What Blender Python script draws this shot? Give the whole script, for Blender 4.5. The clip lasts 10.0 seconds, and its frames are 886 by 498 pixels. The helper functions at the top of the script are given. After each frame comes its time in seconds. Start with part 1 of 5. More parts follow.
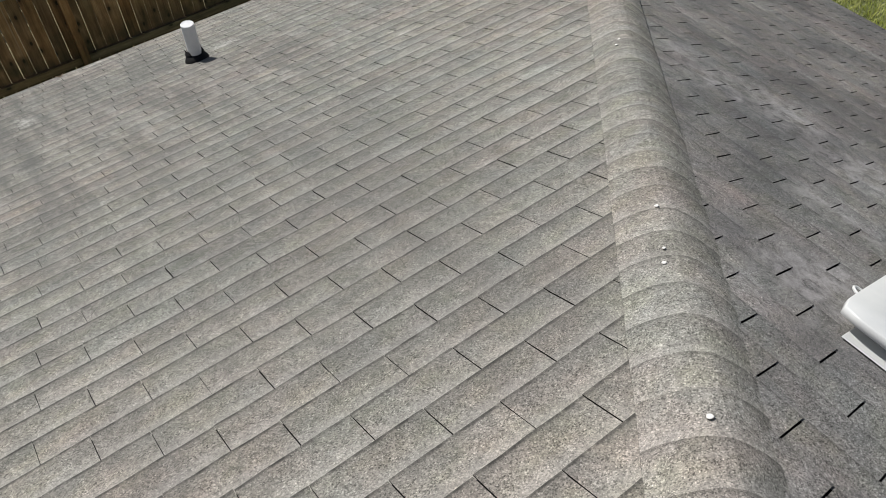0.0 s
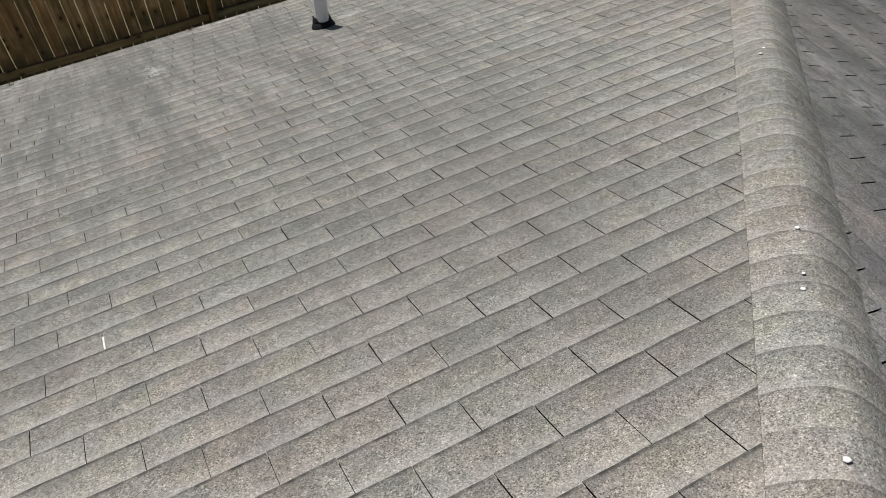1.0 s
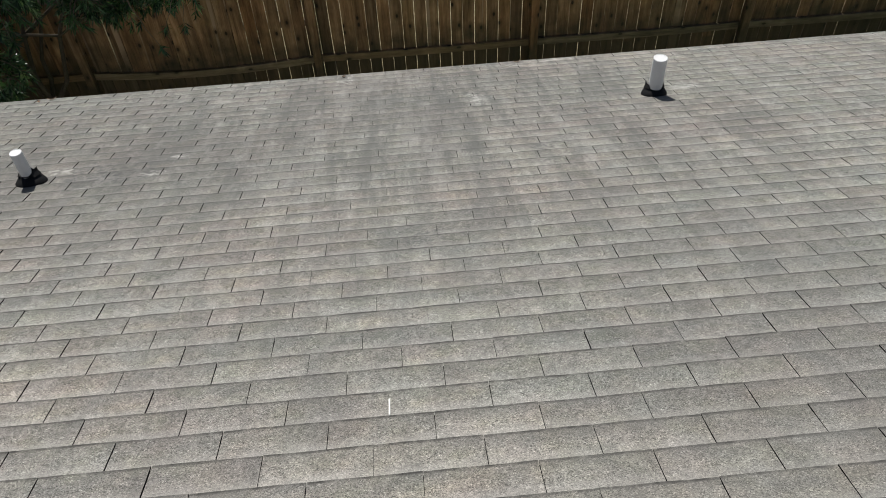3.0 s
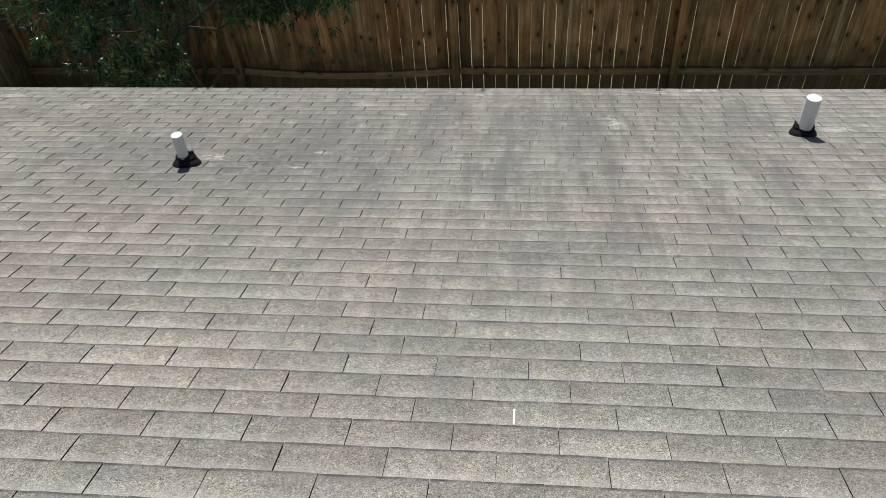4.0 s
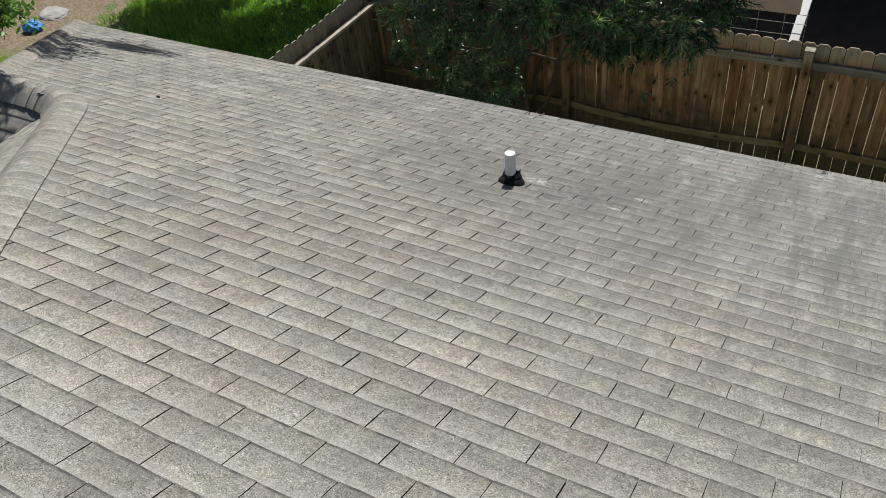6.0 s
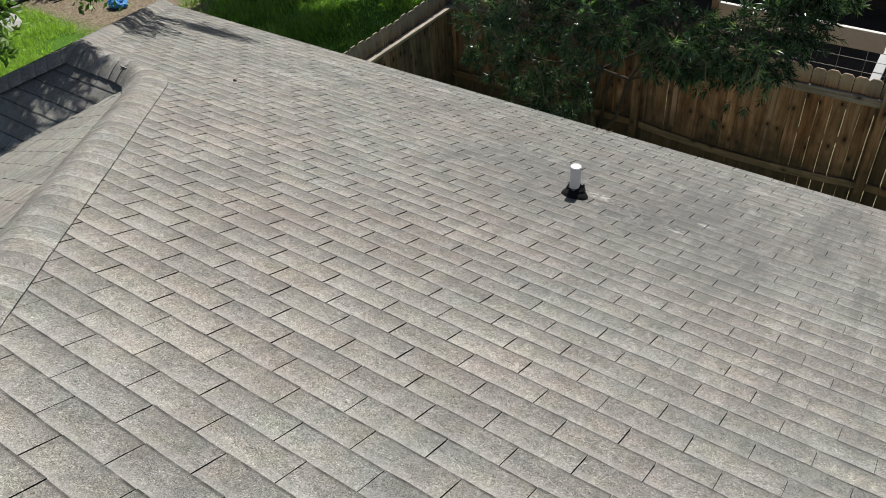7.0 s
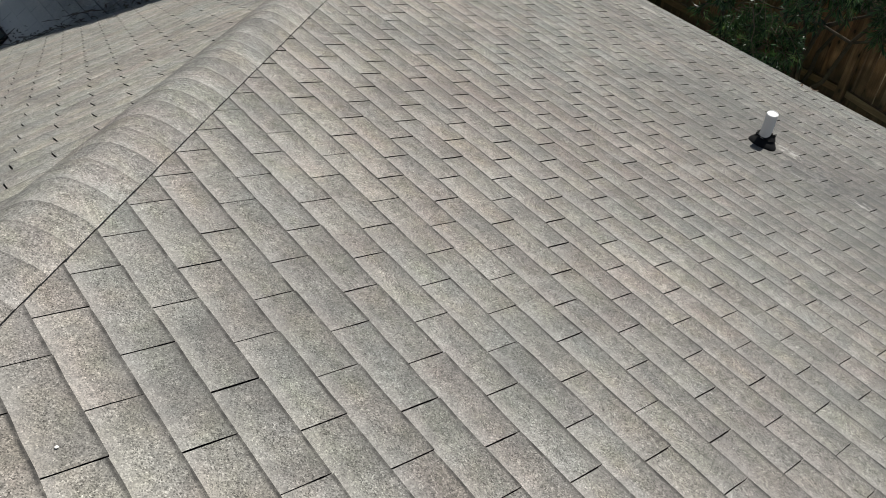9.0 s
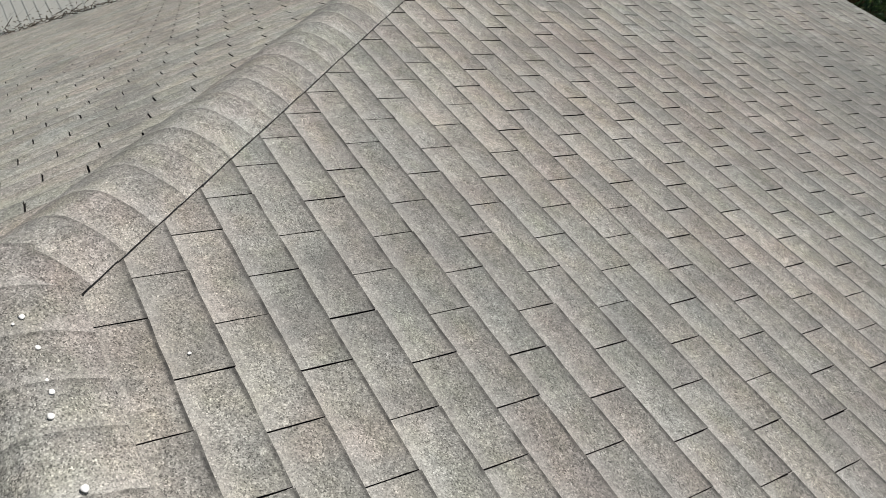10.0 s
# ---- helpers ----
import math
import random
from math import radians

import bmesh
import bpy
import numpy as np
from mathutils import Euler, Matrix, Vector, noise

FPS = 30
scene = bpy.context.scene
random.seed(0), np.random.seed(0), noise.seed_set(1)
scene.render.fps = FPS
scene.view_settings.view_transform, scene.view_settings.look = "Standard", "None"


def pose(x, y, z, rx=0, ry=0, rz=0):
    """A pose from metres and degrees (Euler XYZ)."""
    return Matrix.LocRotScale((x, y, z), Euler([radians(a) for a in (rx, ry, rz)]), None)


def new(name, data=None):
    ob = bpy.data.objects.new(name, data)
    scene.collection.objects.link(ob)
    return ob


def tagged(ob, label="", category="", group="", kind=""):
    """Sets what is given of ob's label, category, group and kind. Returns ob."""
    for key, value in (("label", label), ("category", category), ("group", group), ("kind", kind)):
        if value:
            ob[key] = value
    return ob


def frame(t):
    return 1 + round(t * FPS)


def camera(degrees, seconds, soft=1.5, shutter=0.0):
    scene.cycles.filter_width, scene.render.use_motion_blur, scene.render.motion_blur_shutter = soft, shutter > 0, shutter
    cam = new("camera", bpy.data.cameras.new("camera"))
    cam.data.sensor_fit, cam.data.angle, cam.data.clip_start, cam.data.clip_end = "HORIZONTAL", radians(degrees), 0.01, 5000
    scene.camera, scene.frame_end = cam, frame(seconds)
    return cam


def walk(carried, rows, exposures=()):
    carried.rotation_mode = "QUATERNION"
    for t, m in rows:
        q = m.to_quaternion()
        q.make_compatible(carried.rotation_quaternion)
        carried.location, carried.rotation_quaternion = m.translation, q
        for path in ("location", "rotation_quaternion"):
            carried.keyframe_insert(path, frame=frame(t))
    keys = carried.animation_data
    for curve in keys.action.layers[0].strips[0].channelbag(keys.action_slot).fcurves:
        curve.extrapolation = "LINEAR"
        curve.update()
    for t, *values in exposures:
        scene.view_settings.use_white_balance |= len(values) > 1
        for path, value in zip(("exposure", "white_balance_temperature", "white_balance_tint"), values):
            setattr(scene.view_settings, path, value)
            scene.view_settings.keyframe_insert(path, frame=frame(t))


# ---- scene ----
cam = camera(57.32, 10.0, soft=0.5)
# seconds, eye, and the turn of the camera in degrees
ROWS = [
    (0.0, 0.3607, -1.7549, 6.2002, 41.206, 1.249, -37.338),
    (0.5, 0.3115, -1.7174, 6.1859, 41.372, 1.759, -30.644),
    (1.0, 0.2893, -1.6725, 6.1757, 40.420, 1.034, -28.112),
    (1.5, 0.2108, -1.5278, 6.1578, 39.596, -0.118, -23.840),
    (2.0, 0.1522, -1.3985, 6.2263, 38.071, 0.819, -20.229),
    (2.5, 0.1285, -1.2893, 6.1973, 42.026, 2.063, -10.284),
    (2.7, 0.1331, -1.2507, 6.2093, 41.999, 2.118, -7.318),
    (3.8, 0.0335, -1.2937, 6.2538, 44.081, 1.660, 0.675),
    (4.0, 0.0165, -1.2946, 6.2511, 44.015, 3.197, 4.801),
    (4.5, -0.0419, -1.2957, 6.2573, 45.443, 3.844, 10.961),
    (5.0, -0.0962, -1.3044, 6.2602, 46.928, 3.623, 16.409),
    (5.5, -0.1420, -1.3202, 6.2604, 47.111, 4.142, 22.228),
    (6.0, -0.1781, -1.3416, 6.2666, 48.472, 5.486, 28.473),
    (6.2, -0.1891, -1.3519, 6.2723, 48.457, 4.673, 29.087),
    (7.3, -0.2130, -1.4116, 6.2681, 49.452, 2.672, 37.032),
    (7.5, -0.2140, -1.4225, 6.2524, 47.378, 1.824, 38.096),
    (8.0, -0.2051, -1.4571, 6.2310, 44.939, 0.693, 43.257),
    (8.5, -0.2070, -1.4997, 6.2178, 44.391, 0.519, 49.201),
    (9.0, -0.2045, -1.5280, 6.2102, 43.909, -0.340, 51.900),
    (9.5, -0.1954, -1.5634, 6.2009, 42.440, 1.991, 56.220),
    (10.0, -0.1807, -1.5861, 6.1911, 41.681, 2.153, 59.977),
]
walk(cam, [(t, pose(x, y, z, rx, ry, rz)) for t, x, y, z, rx, ry, rz in ROWS],
     exposures=[(0.0, -0.16), (2.5, -0.16), (4.0, 0.08), (5.0, 0.13), (6.2, 0.10), (7.5, 0.11), (8.5, -0.05), (10.0, -0.07)])

# ---------------------------------------------------------------- light
SUN_UP, SUN_TURN = radians(51), radians(-14)      # height, and turn from +y towards -x
world = bpy.data.worlds.new("sky")
scene.world = world
world.use_nodes = True
wn = world.node_tree
sky = wn.nodes.new("ShaderNodeTexSky")
sky.sky_type, sky.sun_disc = "NISHITA", False
sky.sun_elevation, sky.sun_rotation = SUN_UP, SUN_TURN
sky.air_density, sky.dust_density = 1.0, 1.5
wn.nodes["Background"].inputs[1].default_value = 0.050
wn.links.new(sky.outputs[0], wn.nodes["Background"].inputs[0])
sun = new("sun", bpy.data.lights.new("sun", "SUN"))
sun.data.energy, sun.data.angle, sun.data.color = 4.95, radians(0.53), (0.995, 0.966, 0.91)
toward = Vector((math.sin(SUN_TURN) * math.cos(SUN_UP), math.cos(SUN_TURN) * math.cos(SUN_UP), math.sin(SUN_UP)))
sun.rotation_mode = "QUATERNION"
sun.rotation_quaternion = toward.to_track_quat("Z", "Y")
sun.location = toward * 40


# ---------------------------------------------------------------- materials
class Nodes:
    """A short way to write a node material."""

    def __init__(self, name, rough=0.8, metal=0.0, spec=0.3):
        self.mat = bpy.data.materials.new(name)
        self.mat.use_nodes = True
        self.t = self.mat.node_tree
        self.bsdf = self.t.nodes["Principled BSDF"]
        self.bsdf.inputs["Roughness"].default_value = rough
        self.bsdf.inputs["Metallic"].default_value = metal
        self.bsdf.inputs["Specular IOR Level"].default_value = spec

    def node(self, kind, **ins):
        n = self.t.nodes.new(kind)
        for k, v in ins.items():
            self.put(n, k.replace("_", " "), v)
        return n

    def put(self, n, key, v):
        s = n.inputs[int(key)] if key.isdigit() else n.inputs[key]
        if hasattr(v, "is_output"):
            self.t.links.new(v, s)
        else:
            s.default_value = v

    def pos(self):
        return self.node("ShaderNodeNewGeometry").outputs["Position"]

    def noise(self, vec, scale, detail=3.0, rough=0.55, stretch=None):
        if stretch:
            m = self.node("ShaderNodeMapping", Vector=vec)
            m.inputs["Scale"].default_value = stretch
            vec = m.outputs[0]
        n = self.node("ShaderNodeTexNoise", Vector=vec, Scale=scale, Detail=detail, Roughness=rough)
        return n.outputs["Fac"]

    def math(self, op, a, b=0.0, c=0.0):
        n = self.t.nodes.new("ShaderNodeMath")
        n.operation = op
        for i, v in enumerate((a, b, c)):
            self.put(n, str(i), v)
        return n.outputs[0]

    def span(self, x, lo, hi, a=0.0, b=1.0):
        n = self.t.nodes.new("ShaderNodeMapRange")
        n.clamp = True
        for i, v in enumerate((x, lo, hi, a, b)):
            self.put(n, str(i), v)
        return n.outputs[0]

    def mix(self, fac, a, b, kind="MIX"):
        n = self.t.nodes.new("ShaderNodeMix")
        n.data_type, n.blend_type = "RGBA", kind
        self.put(n, "0", fac)
        for i, v in ((6, a), (7, b)):
            self.put(n, str(i), (*v, 1.0) if isinstance(v, tuple) and len(v) == 3 else v)
        return n.outputs[2]

    def ramp(self, fac, *stops):
        n = self.node("ShaderNodeValToRGB", Fac=fac)
        el = n.color_ramp.elements
        while len(el) < len(stops):
            el.new(0.5)
        for e, (p, c) in zip(el, stops):
            e.position, e.color = p, (*c, 1.0)
        return n.outputs[0]

    def bump(self, height, strength=0.4, dist=0.002):
        n = self.node("ShaderNodeBump", Height=height, Strength=strength, Distance=dist)
        self.t.links.new(n.outputs[0], self.bsdf.inputs["Normal"])

    def done(self, colour, rough=None):
        self.put(self.bsdf, "Base Color", (*colour, 1.0) if isinstance(colour, tuple) else colour)
        if rough is not None:
            self.put(self.bsdf, "Roughness", rough)
        return self.mat


TH = math.atan(5 / 12)
CT, ST = math.cos(TH), math.sin(TH)
Y_EAVE = 4.53                          # down the slope, from the white mark
EAVE = 2.419
Z0 = EAVE + Y_EAVE * ST


def on_roof(x, y, z=0.0):
    """A point of the main slope: x along the courses, y down the slope, z off the slope."""
    return Vector((x, y * CT + z * ST, Z0 - y * ST + z * CT))


# light scuffs on the main slope: place on the slope, reach, and stretch along the slope
SCUFFS = [(0.62, 3.50, 0.09, 2.6), (-0.30, 4.30, 0.13, 1.0), (-3.38, 3.92, 0.16, 0.5), (-4.85, 3.28, 0.26, 0.18),
          (-5.0, 2.45, 0.14, 0.3), (-1.31, 2.42, 0.10, 0.8), (-1.22, 2.72, 0.08, 0.5), (-1.64, 2.27, 0.07, 0.5), (-0.87, 3.69, 0.06, 1.2), (-0.28, 4.44, 0.07, 1.5), (0.95, 4.42, 0.2, 0.4), (-1.87, 2.61, 0.13, 0.6), (2.05, 3.35, 0.14, 0.8), (-4.2, 4.25, 0.2, 0.3), (1.35, 4.5, 0.2, 0.3),
          (-5.84, 3.95, 0.36, 0.16), (-5.3, 4.03, 0.4, 0.16), (-5.17, 3.12, 0.36, 0.2), (-4.98, 3.78, 0.4, 0.16), (-4.65, 3.05, 0.3, 0.2)]


def reach(k, p, at, half):
    """How far a point lies from a place, in half sizes."""
    d = k.node("ShaderNodeVectorMath")
    d.operation = "SUBTRACT"
    k.put(d, "0", p), k.put(d, "1", tuple(at))
    m = k.node("ShaderNodeVectorMath")
    m.operation = "MULTIPLY"
    k.put(m, "0", d.outputs[0]), k.put(m, "1", tuple(1 / h for h in half))
    le = k.node("ShaderNodeVectorMath")
    le.operation = "LENGTH"
    k.put(le, "0", m.outputs[0])
    return le.outputs["Value"]


# pale patches on the stained slope: middle and reach; the first paints light off the vent
PALE_PATCHES = [((2.03, -1.25, 4.41), 0.30), ((3.11, -0.14, 3.96), 0.26), ((3.27, -0.38, 3.89), 0.34), ((2.61, -0.93, 4.17), 0.16), ((2.6, -1.12, 4.16), 0.14), ((3.15, -0.82, 3.94), 0.3), ((3.21, 0.19, 3.92), 0.16)]


# broad tones of the main slope: place on it, reach, and how much lighter (+) or darker (-)
TONES = [(-1.6, -0.9, 0.8, -0.10), (0.2, 0.9, 0.8, -0.10), (1.45, -0.55, 0.75, -0.24), (-0.55, 0.4, 0.75, -0.18), (-1.9, 2.5, 1.3, -0.36), (-3.4, 3.5, 1.4, -0.22), (0.5, 3.3, 1.1, -0.12), (1.5, 0.9, 0.9, -0.14), (-0.2, 4.3, 1.5, -0.16), (-2.6, 0.6, 0.8, -0.10), (0.9, -0.2, 0.7, -0.18), (1.4, 0.4, 0.9, -0.19)]


def shingle_material(name, scuffs=False, grey=1.0, warm=0.0, algae_shade=0.0, butt=1.0, lip=0.5, lit_below=0.0, cast=(1.0, 1.0, 1.0), across=0):
    k = Nodes(name, rough=0.95, spec=0.06)
    p = k.pos()
    uv = k.t.nodes.new("ShaderNodeUVMap").outputs[0]
    sep = k.node("ShaderNodeSeparateXYZ", Vector=uv)
    drop = sep.outputs[1]
    # the piece's own shade
    shade = k.node("ShaderNodeSeparateColor", Color=k.node("ShaderNodeObjectInfo").outputs["Color"]).outputs[0]
    strip = k.math("FRACT", k.math("ADD", shade, k.math("DIVIDE", k.math("FLOOR", sep.outputs[0]), 16.0)))
    rnd = k.math("FRACT", k.math("ADD", k.node("ShaderNodeObjectInfo").outputs["Random"], k.node("ShaderNodeNewGeometry").outputs["Random Per Island"]))
    # granules, their clumps, and the mottle of worn ones
    grit = k.node("ShaderNodeTexVoronoi", Vector=p, Scale=350.0).outputs["Color"]
    gsep = k.node("ShaderNodeSeparateColor", Color=grit)
    base = k.ramp(gsep.outputs[0], (0.0, (0.075, 0.075, 0.072)), (0.14, (0.155, 0.155, 0.148)), (0.36, (0.243, 0.242, 0.232)), (0.75, (0.308, 0.307, 0.294)), (0.93, (0.39, 0.388, 0.373)), (1.0, (0.54, 0.537, 0.52)))

    def mottle(scale, lo, hi, swing, detail=2.0):
        v = k.span(k.noise(p, scale, detail, 0.6), lo, hi, 1.0 - swing, 1.0 + swing)
        return k.node("ShaderNodeCombineXYZ", X=v, Y=v, Z=v).outputs[0]

    for scale, lo, hi, swing in ((230.0, 0.33, 0.67, 0.25), (110.0, 0.36, 0.64, 0.13), (48.0, 0.36, 0.64, 0.13), (22.0, 0.35, 0.65, 0.08), (9.0, 0.34, 0.66, 0.10)):
        base = k.mix(1.0, base, mottle(scale, lo, hi, swing), "MULTIPLY")
    # tint from piece to piece, and soft drifts of pink, blue, olive and green
    tint = k.ramp(rnd, (0.0, (0.86, 0.855, 0.85)), (0.5, (1.0, 0.997, 0.985)), (1.0, (1.11, 1.105, 1.09)))
    base = k.mix(1.0, base, tint, "MULTIPLY")
    base = k.mix(1.0, base, k.ramp(strip, (0.0, (0.91, 0.905, 0.90)), (0.2, (1.01, 0.985, 0.965)), (0.4, (1.0, 0.997, 0.98)), (0.6, (0.955, 0.968, 0.957)), (0.8, (1.04, 1.03, 1.0)), (1.0, (0.99, 0.965, 0.945))), "MULTIPLY")
    drift = k.noise(p, 1.1, 4.0, 0.6)
    base = k.mix(1.0, base, k.ramp(drift, (0.30, (0.94, 0.97, 0.958)), (0.44, (0.99, 1.0, 0.985)), (0.56, (1.02, 0.998, 0.977)), (0.70, (1.04, 0.985, 0.965))), "MULTIPLY")
    hue = k.noise(p, 5.5, 3.0, 0.6)
    base = k.mix(1.0, base, k.ramp(hue, (0.30, (0.955, 0.98, 0.98)), (0.42, (0.99, 1.0, 0.99)), (0.5, (1.005, 0.998, 0.988)), (0.58, (1.025, 0.992, 0.98)), (0.70, (1.04, 0.98, 0.968))), "MULTIPLY")
    olive = k.noise(p, 7.3, 3.0, 0.6, (1.0, 1.3, 0.9))
    base = k.mix(1.0, base, k.ramp(olive, (0.34, (0.99, 1.0, 1.03)), (0.5, (1.0, 1.0, 1.0)), (0.66, (0.99, 1.0, 0.94))), "MULTIPLY")
    # smudges a hand or two across, cut by no joint
    smudge = k.noise(p, 3.4, 5.0, 0.68, (1.0, 0.8, 0.8))
    base = k.mix(k.span(smudge, 0.52, 0.70, 0.0, 0.26), base, (0.115, 0.116, 0.114))
    base = k.mix(k.span(smudge, 0.46, 0.32, 0.0, 0.10), base, (0.46, 0.455, 0.43))
    # streaks that run down the slope
    streak = k.noise(p, 3.2, 4.0, 0.6, (0.16, 1.0, 0.16) if across else (1.0, 0.16, 0.16))
    base = k.mix(k.span(streak, 0.48, 0.70, 0.0, 0.34), base, (0.105, 0.103, 0.102))
    # each tab darker along its butt edge, and a paler head
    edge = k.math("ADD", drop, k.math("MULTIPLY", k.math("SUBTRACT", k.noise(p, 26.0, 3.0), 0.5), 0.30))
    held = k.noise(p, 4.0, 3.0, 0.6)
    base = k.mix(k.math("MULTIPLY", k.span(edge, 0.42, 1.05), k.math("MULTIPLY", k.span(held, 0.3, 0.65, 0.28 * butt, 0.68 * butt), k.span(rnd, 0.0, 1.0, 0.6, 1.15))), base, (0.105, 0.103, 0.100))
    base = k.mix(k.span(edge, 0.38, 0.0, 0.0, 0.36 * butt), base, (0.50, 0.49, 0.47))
    # a dark line at the lip of each tab; on the wing it paints the butt's shadow
    base = k.mix(k.math("MULTIPLY", k.span(drop, 0.90, 0.96), k.span(k.noise(p, 17.0, 4.0, 0.7), 0.34, 0.62, 0.20 * lip, 1.30 * lip)), base, (0.05, 0.049, 0.047))
    # mottled stains
    spots = k.noise(p, 9.0, 5.0, 0.65)
    base = k.mix(k.span(spots, 0.56, 0.74, 0.0, 0.28), base, (0.12, 0.118, 0.115))
    if scuffs:
        # a broad old stain that follows the fall of the slope
        run = k.noise(p, 2.1, 5.0, 0.65, (1.0, 0.2, 0.2))
        for x, y, rx, ry, most in ((0.45, 2.9, 1.7, 1.9, 0.50), (-1.6, 3.1, 1.3, 1.5, 0.48)):
            far = reach(k, p, on_roof(x, y), (rx, ry, ry))
            base = k.mix(k.math("MULTIPLY", k.span(far, 0.35, 1.25, 1.0, 0.0), k.span(run, 0.32, 0.66, 0.08, most)), base, (0.135, 0.133, 0.130))
        for x, y, r, much in TONES:
            far = k.span(k.math("ADD", reach(k, p, on_roof(x, y), (r, r, r)), k.math("MULTIPLY", k.math("SUBTRACT", held, 0.5), 0.9)), 0.25, 1.2, abs(much), 0.0)
            base = k.mix(far, base, (0.50, 0.487, 0.46) if much > 0 else (0.11, 0.108, 0.104))
        up = k.span(k.node("ShaderNodeSeparateXYZ", Vector=p).outputs[1], 0.6, -1.6, 0.0, 1.0)
        base = k.mix(up, base, k.mix(1.0, base, (1.015, 0.995, 0.985), "MULTIPLY"))
        ruddy = k.span(reach(k, p, on_roof(-2.7, 0.8), (1.8, 1.7, 1.7)), 0.3, 1.2, 1.0, 0.0)
        base = k.mix(ruddy, base, k.mix(1.0, base, (1.025, 0.992, 0.985), "MULTIPLY"))
        low = k.span(k.node("ShaderNodeSeparateXYZ", Vector=p).outputs[1], 0.2, 2.2, 0.25, 1.0)
        mid = k.span(k.math("ABSOLUTE", k.math("SUBTRACT", k.node("ShaderNodeSeparateXYZ", Vector=p).outputs[0], 0.35)), 0.9, 2.6, 1.0, 0.40)
        wide = k.noise(p, 3.0, 5.0, 0.7, (1.0, 0.14, 0.14))
        fine = k.noise(p, 13.0, 5.0, 0.7, (1.0, 0.08, 0.08))
        patch = k.noise(p, 8.0, 6.0, 0.72, (1.0, 0.6, 0.6))
        base = k.mix(k.math("MULTIPLY", low, k.span(patch, 0.52, 0.64, 0.0, 0.34)), base, (0.125, 0.127, 0.124))
        base = k.mix(k.math("MULTIPLY", low, k.span(patch, 0.46, 0.36, 0.0, 0.20)), base, (0.46, 0.452, 0.43))
        rain = k.math("ADD", k.math("MULTIPLY", wide, 0.45), k.math("MULTIPLY", fine, 0.55))
        rained = k.math("MULTIPLY", low, mid)
        base = k.mix(k.math("MULTIPLY", rained, k.span(rain, 0.50, 0.42, 0.0, 0.54)), base, (0.120, 0.123, 0.119))
        base = k.mix(k.math("MULTIPLY", rained, k.span(rain, 0.515, 0.60, 0.0, 0.13)), base, (0.46, 0.455, 0.435))
        for x, y, h in ((0.15, 1.25, 0.16), (-1.55, 2.45, 0.30), (0.9, 2.35, 0.12), (-0.4, 2.75, 0.14), (1.25, 3.0, 0.2), (-1.75, 2.55, 0.22)):     # dark scrapes
            mark = k.math("MULTIPLY", k.span(reach(k, p, on_roof(x, y), (h, h, h)), 0.3, 1.2, 1.0, 0.0), k.span(k.noise(p, 30.0, 5.0, 0.75), 0.48, 0.60))
            base = k.mix(k.math("MULTIPLY", mark, 0.65), base, (0.09, 0.09, 0.095))
        fac = None
        for x, y, r, s in SCUFFS:
            far = reach(k, p, on_roof(x, y), (r, r * s, r * s))
            one = k.span(far, 0.2, 1.25, 1.0, 0.0)
            fac = one if fac is None else k.math("MAXIMUM", fac, one)
        lumps = k.noise(p, 30.0, 6.0, 0.8, (0.6, 1.3, 1.3))
        worn = k.span(k.math("MULTIPLY", fac, k.span(lumps, 0.46, 0.60)), 0.20, 0.50, 0.0, 0.46)
        base = k.mix(worn, base, (0.60, 0.59, 0.56))
    if algae_shade:                                  # black growth with paler places; on the wing it paints tree shade
        grown = k.noise(p, 1.7, 5.0, 0.62)
        base = k.mix(k.span(grown, 0.62, 0.36, 0.0, algae_shade), base, (0.075, 0.078, 0.080))
        base = k.mix(k.span(k.noise(p, 7.0, 6.0, 0.72), 0.60, 0.74, 0.0, min(0.38, 1.1 * algae_shade)), base, (0.42, 0.41, 0.39))
        fac = None
        for at, h in PALE_PATCHES:
            one = k.span(reach(k, p, at, (h, h, h)), 0.1, 1.2, 1.0, 0.0)
            fac = one if fac is None else k.math("MAXIMUM", fac, one)
        base = k.mix(k.math("MULTIPLY", fac, k.span(k.noise(p, 14.0, 6.0, 0.75), 0.42, 0.60, 0.0, 0.52)), base, (0.52, 0.51, 0.49))
    if lit_below:                                  # sun low on the wing slope, painted as a paler tone
        z = k.node("ShaderNodeSeparateXYZ", Vector=p).outputs[2]
        base = k.mix(k.span(z, lit_below, lit_below - 0.25, 0.0, 0.75), base, (0.56, 0.55, 0.50))
    base = k.mix(1.0, base, ((grey + warm) * cast[0], grey * cast[1], (grey - warm) * cast[2]), "MULTIPLY")
    k.bump(k.math("ADD", gsep.outputs[0], k.math("MULTIPLY", k.noise(p, 95.0, 2.0, 0.7), 1.5)), 0.5, 0.0016)
    return k.done(base)


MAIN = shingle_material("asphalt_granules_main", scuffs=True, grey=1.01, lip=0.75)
# SIDE is paler and DULL darker to carry part of each slope's lighting
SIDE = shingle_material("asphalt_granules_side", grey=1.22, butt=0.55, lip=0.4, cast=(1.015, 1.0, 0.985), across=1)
DULL = shingle_material("asphalt_granules_stained", grey=0.90, warm=-0.012, algae_shade=0.6, butt=0.3, lip=0.3, cast=(1.025, 1.0, 1.04), across=1)
# darker copy for the wing, tree shade put into its colour
SHADED = shingle_material("asphalt_granules_shaded", grey=1.25, warm=-0.004, algae_shade=0.58, butt=0.3, lip=0.85, lit_below=2.45)
CAP = shingle_material("asphalt_granules_cap", grey=1.10, warm=0.010, algae_shade=0.12, butt=0.66, lip=0.3, cast=(1.01, 1.0, 1.01), across=1)


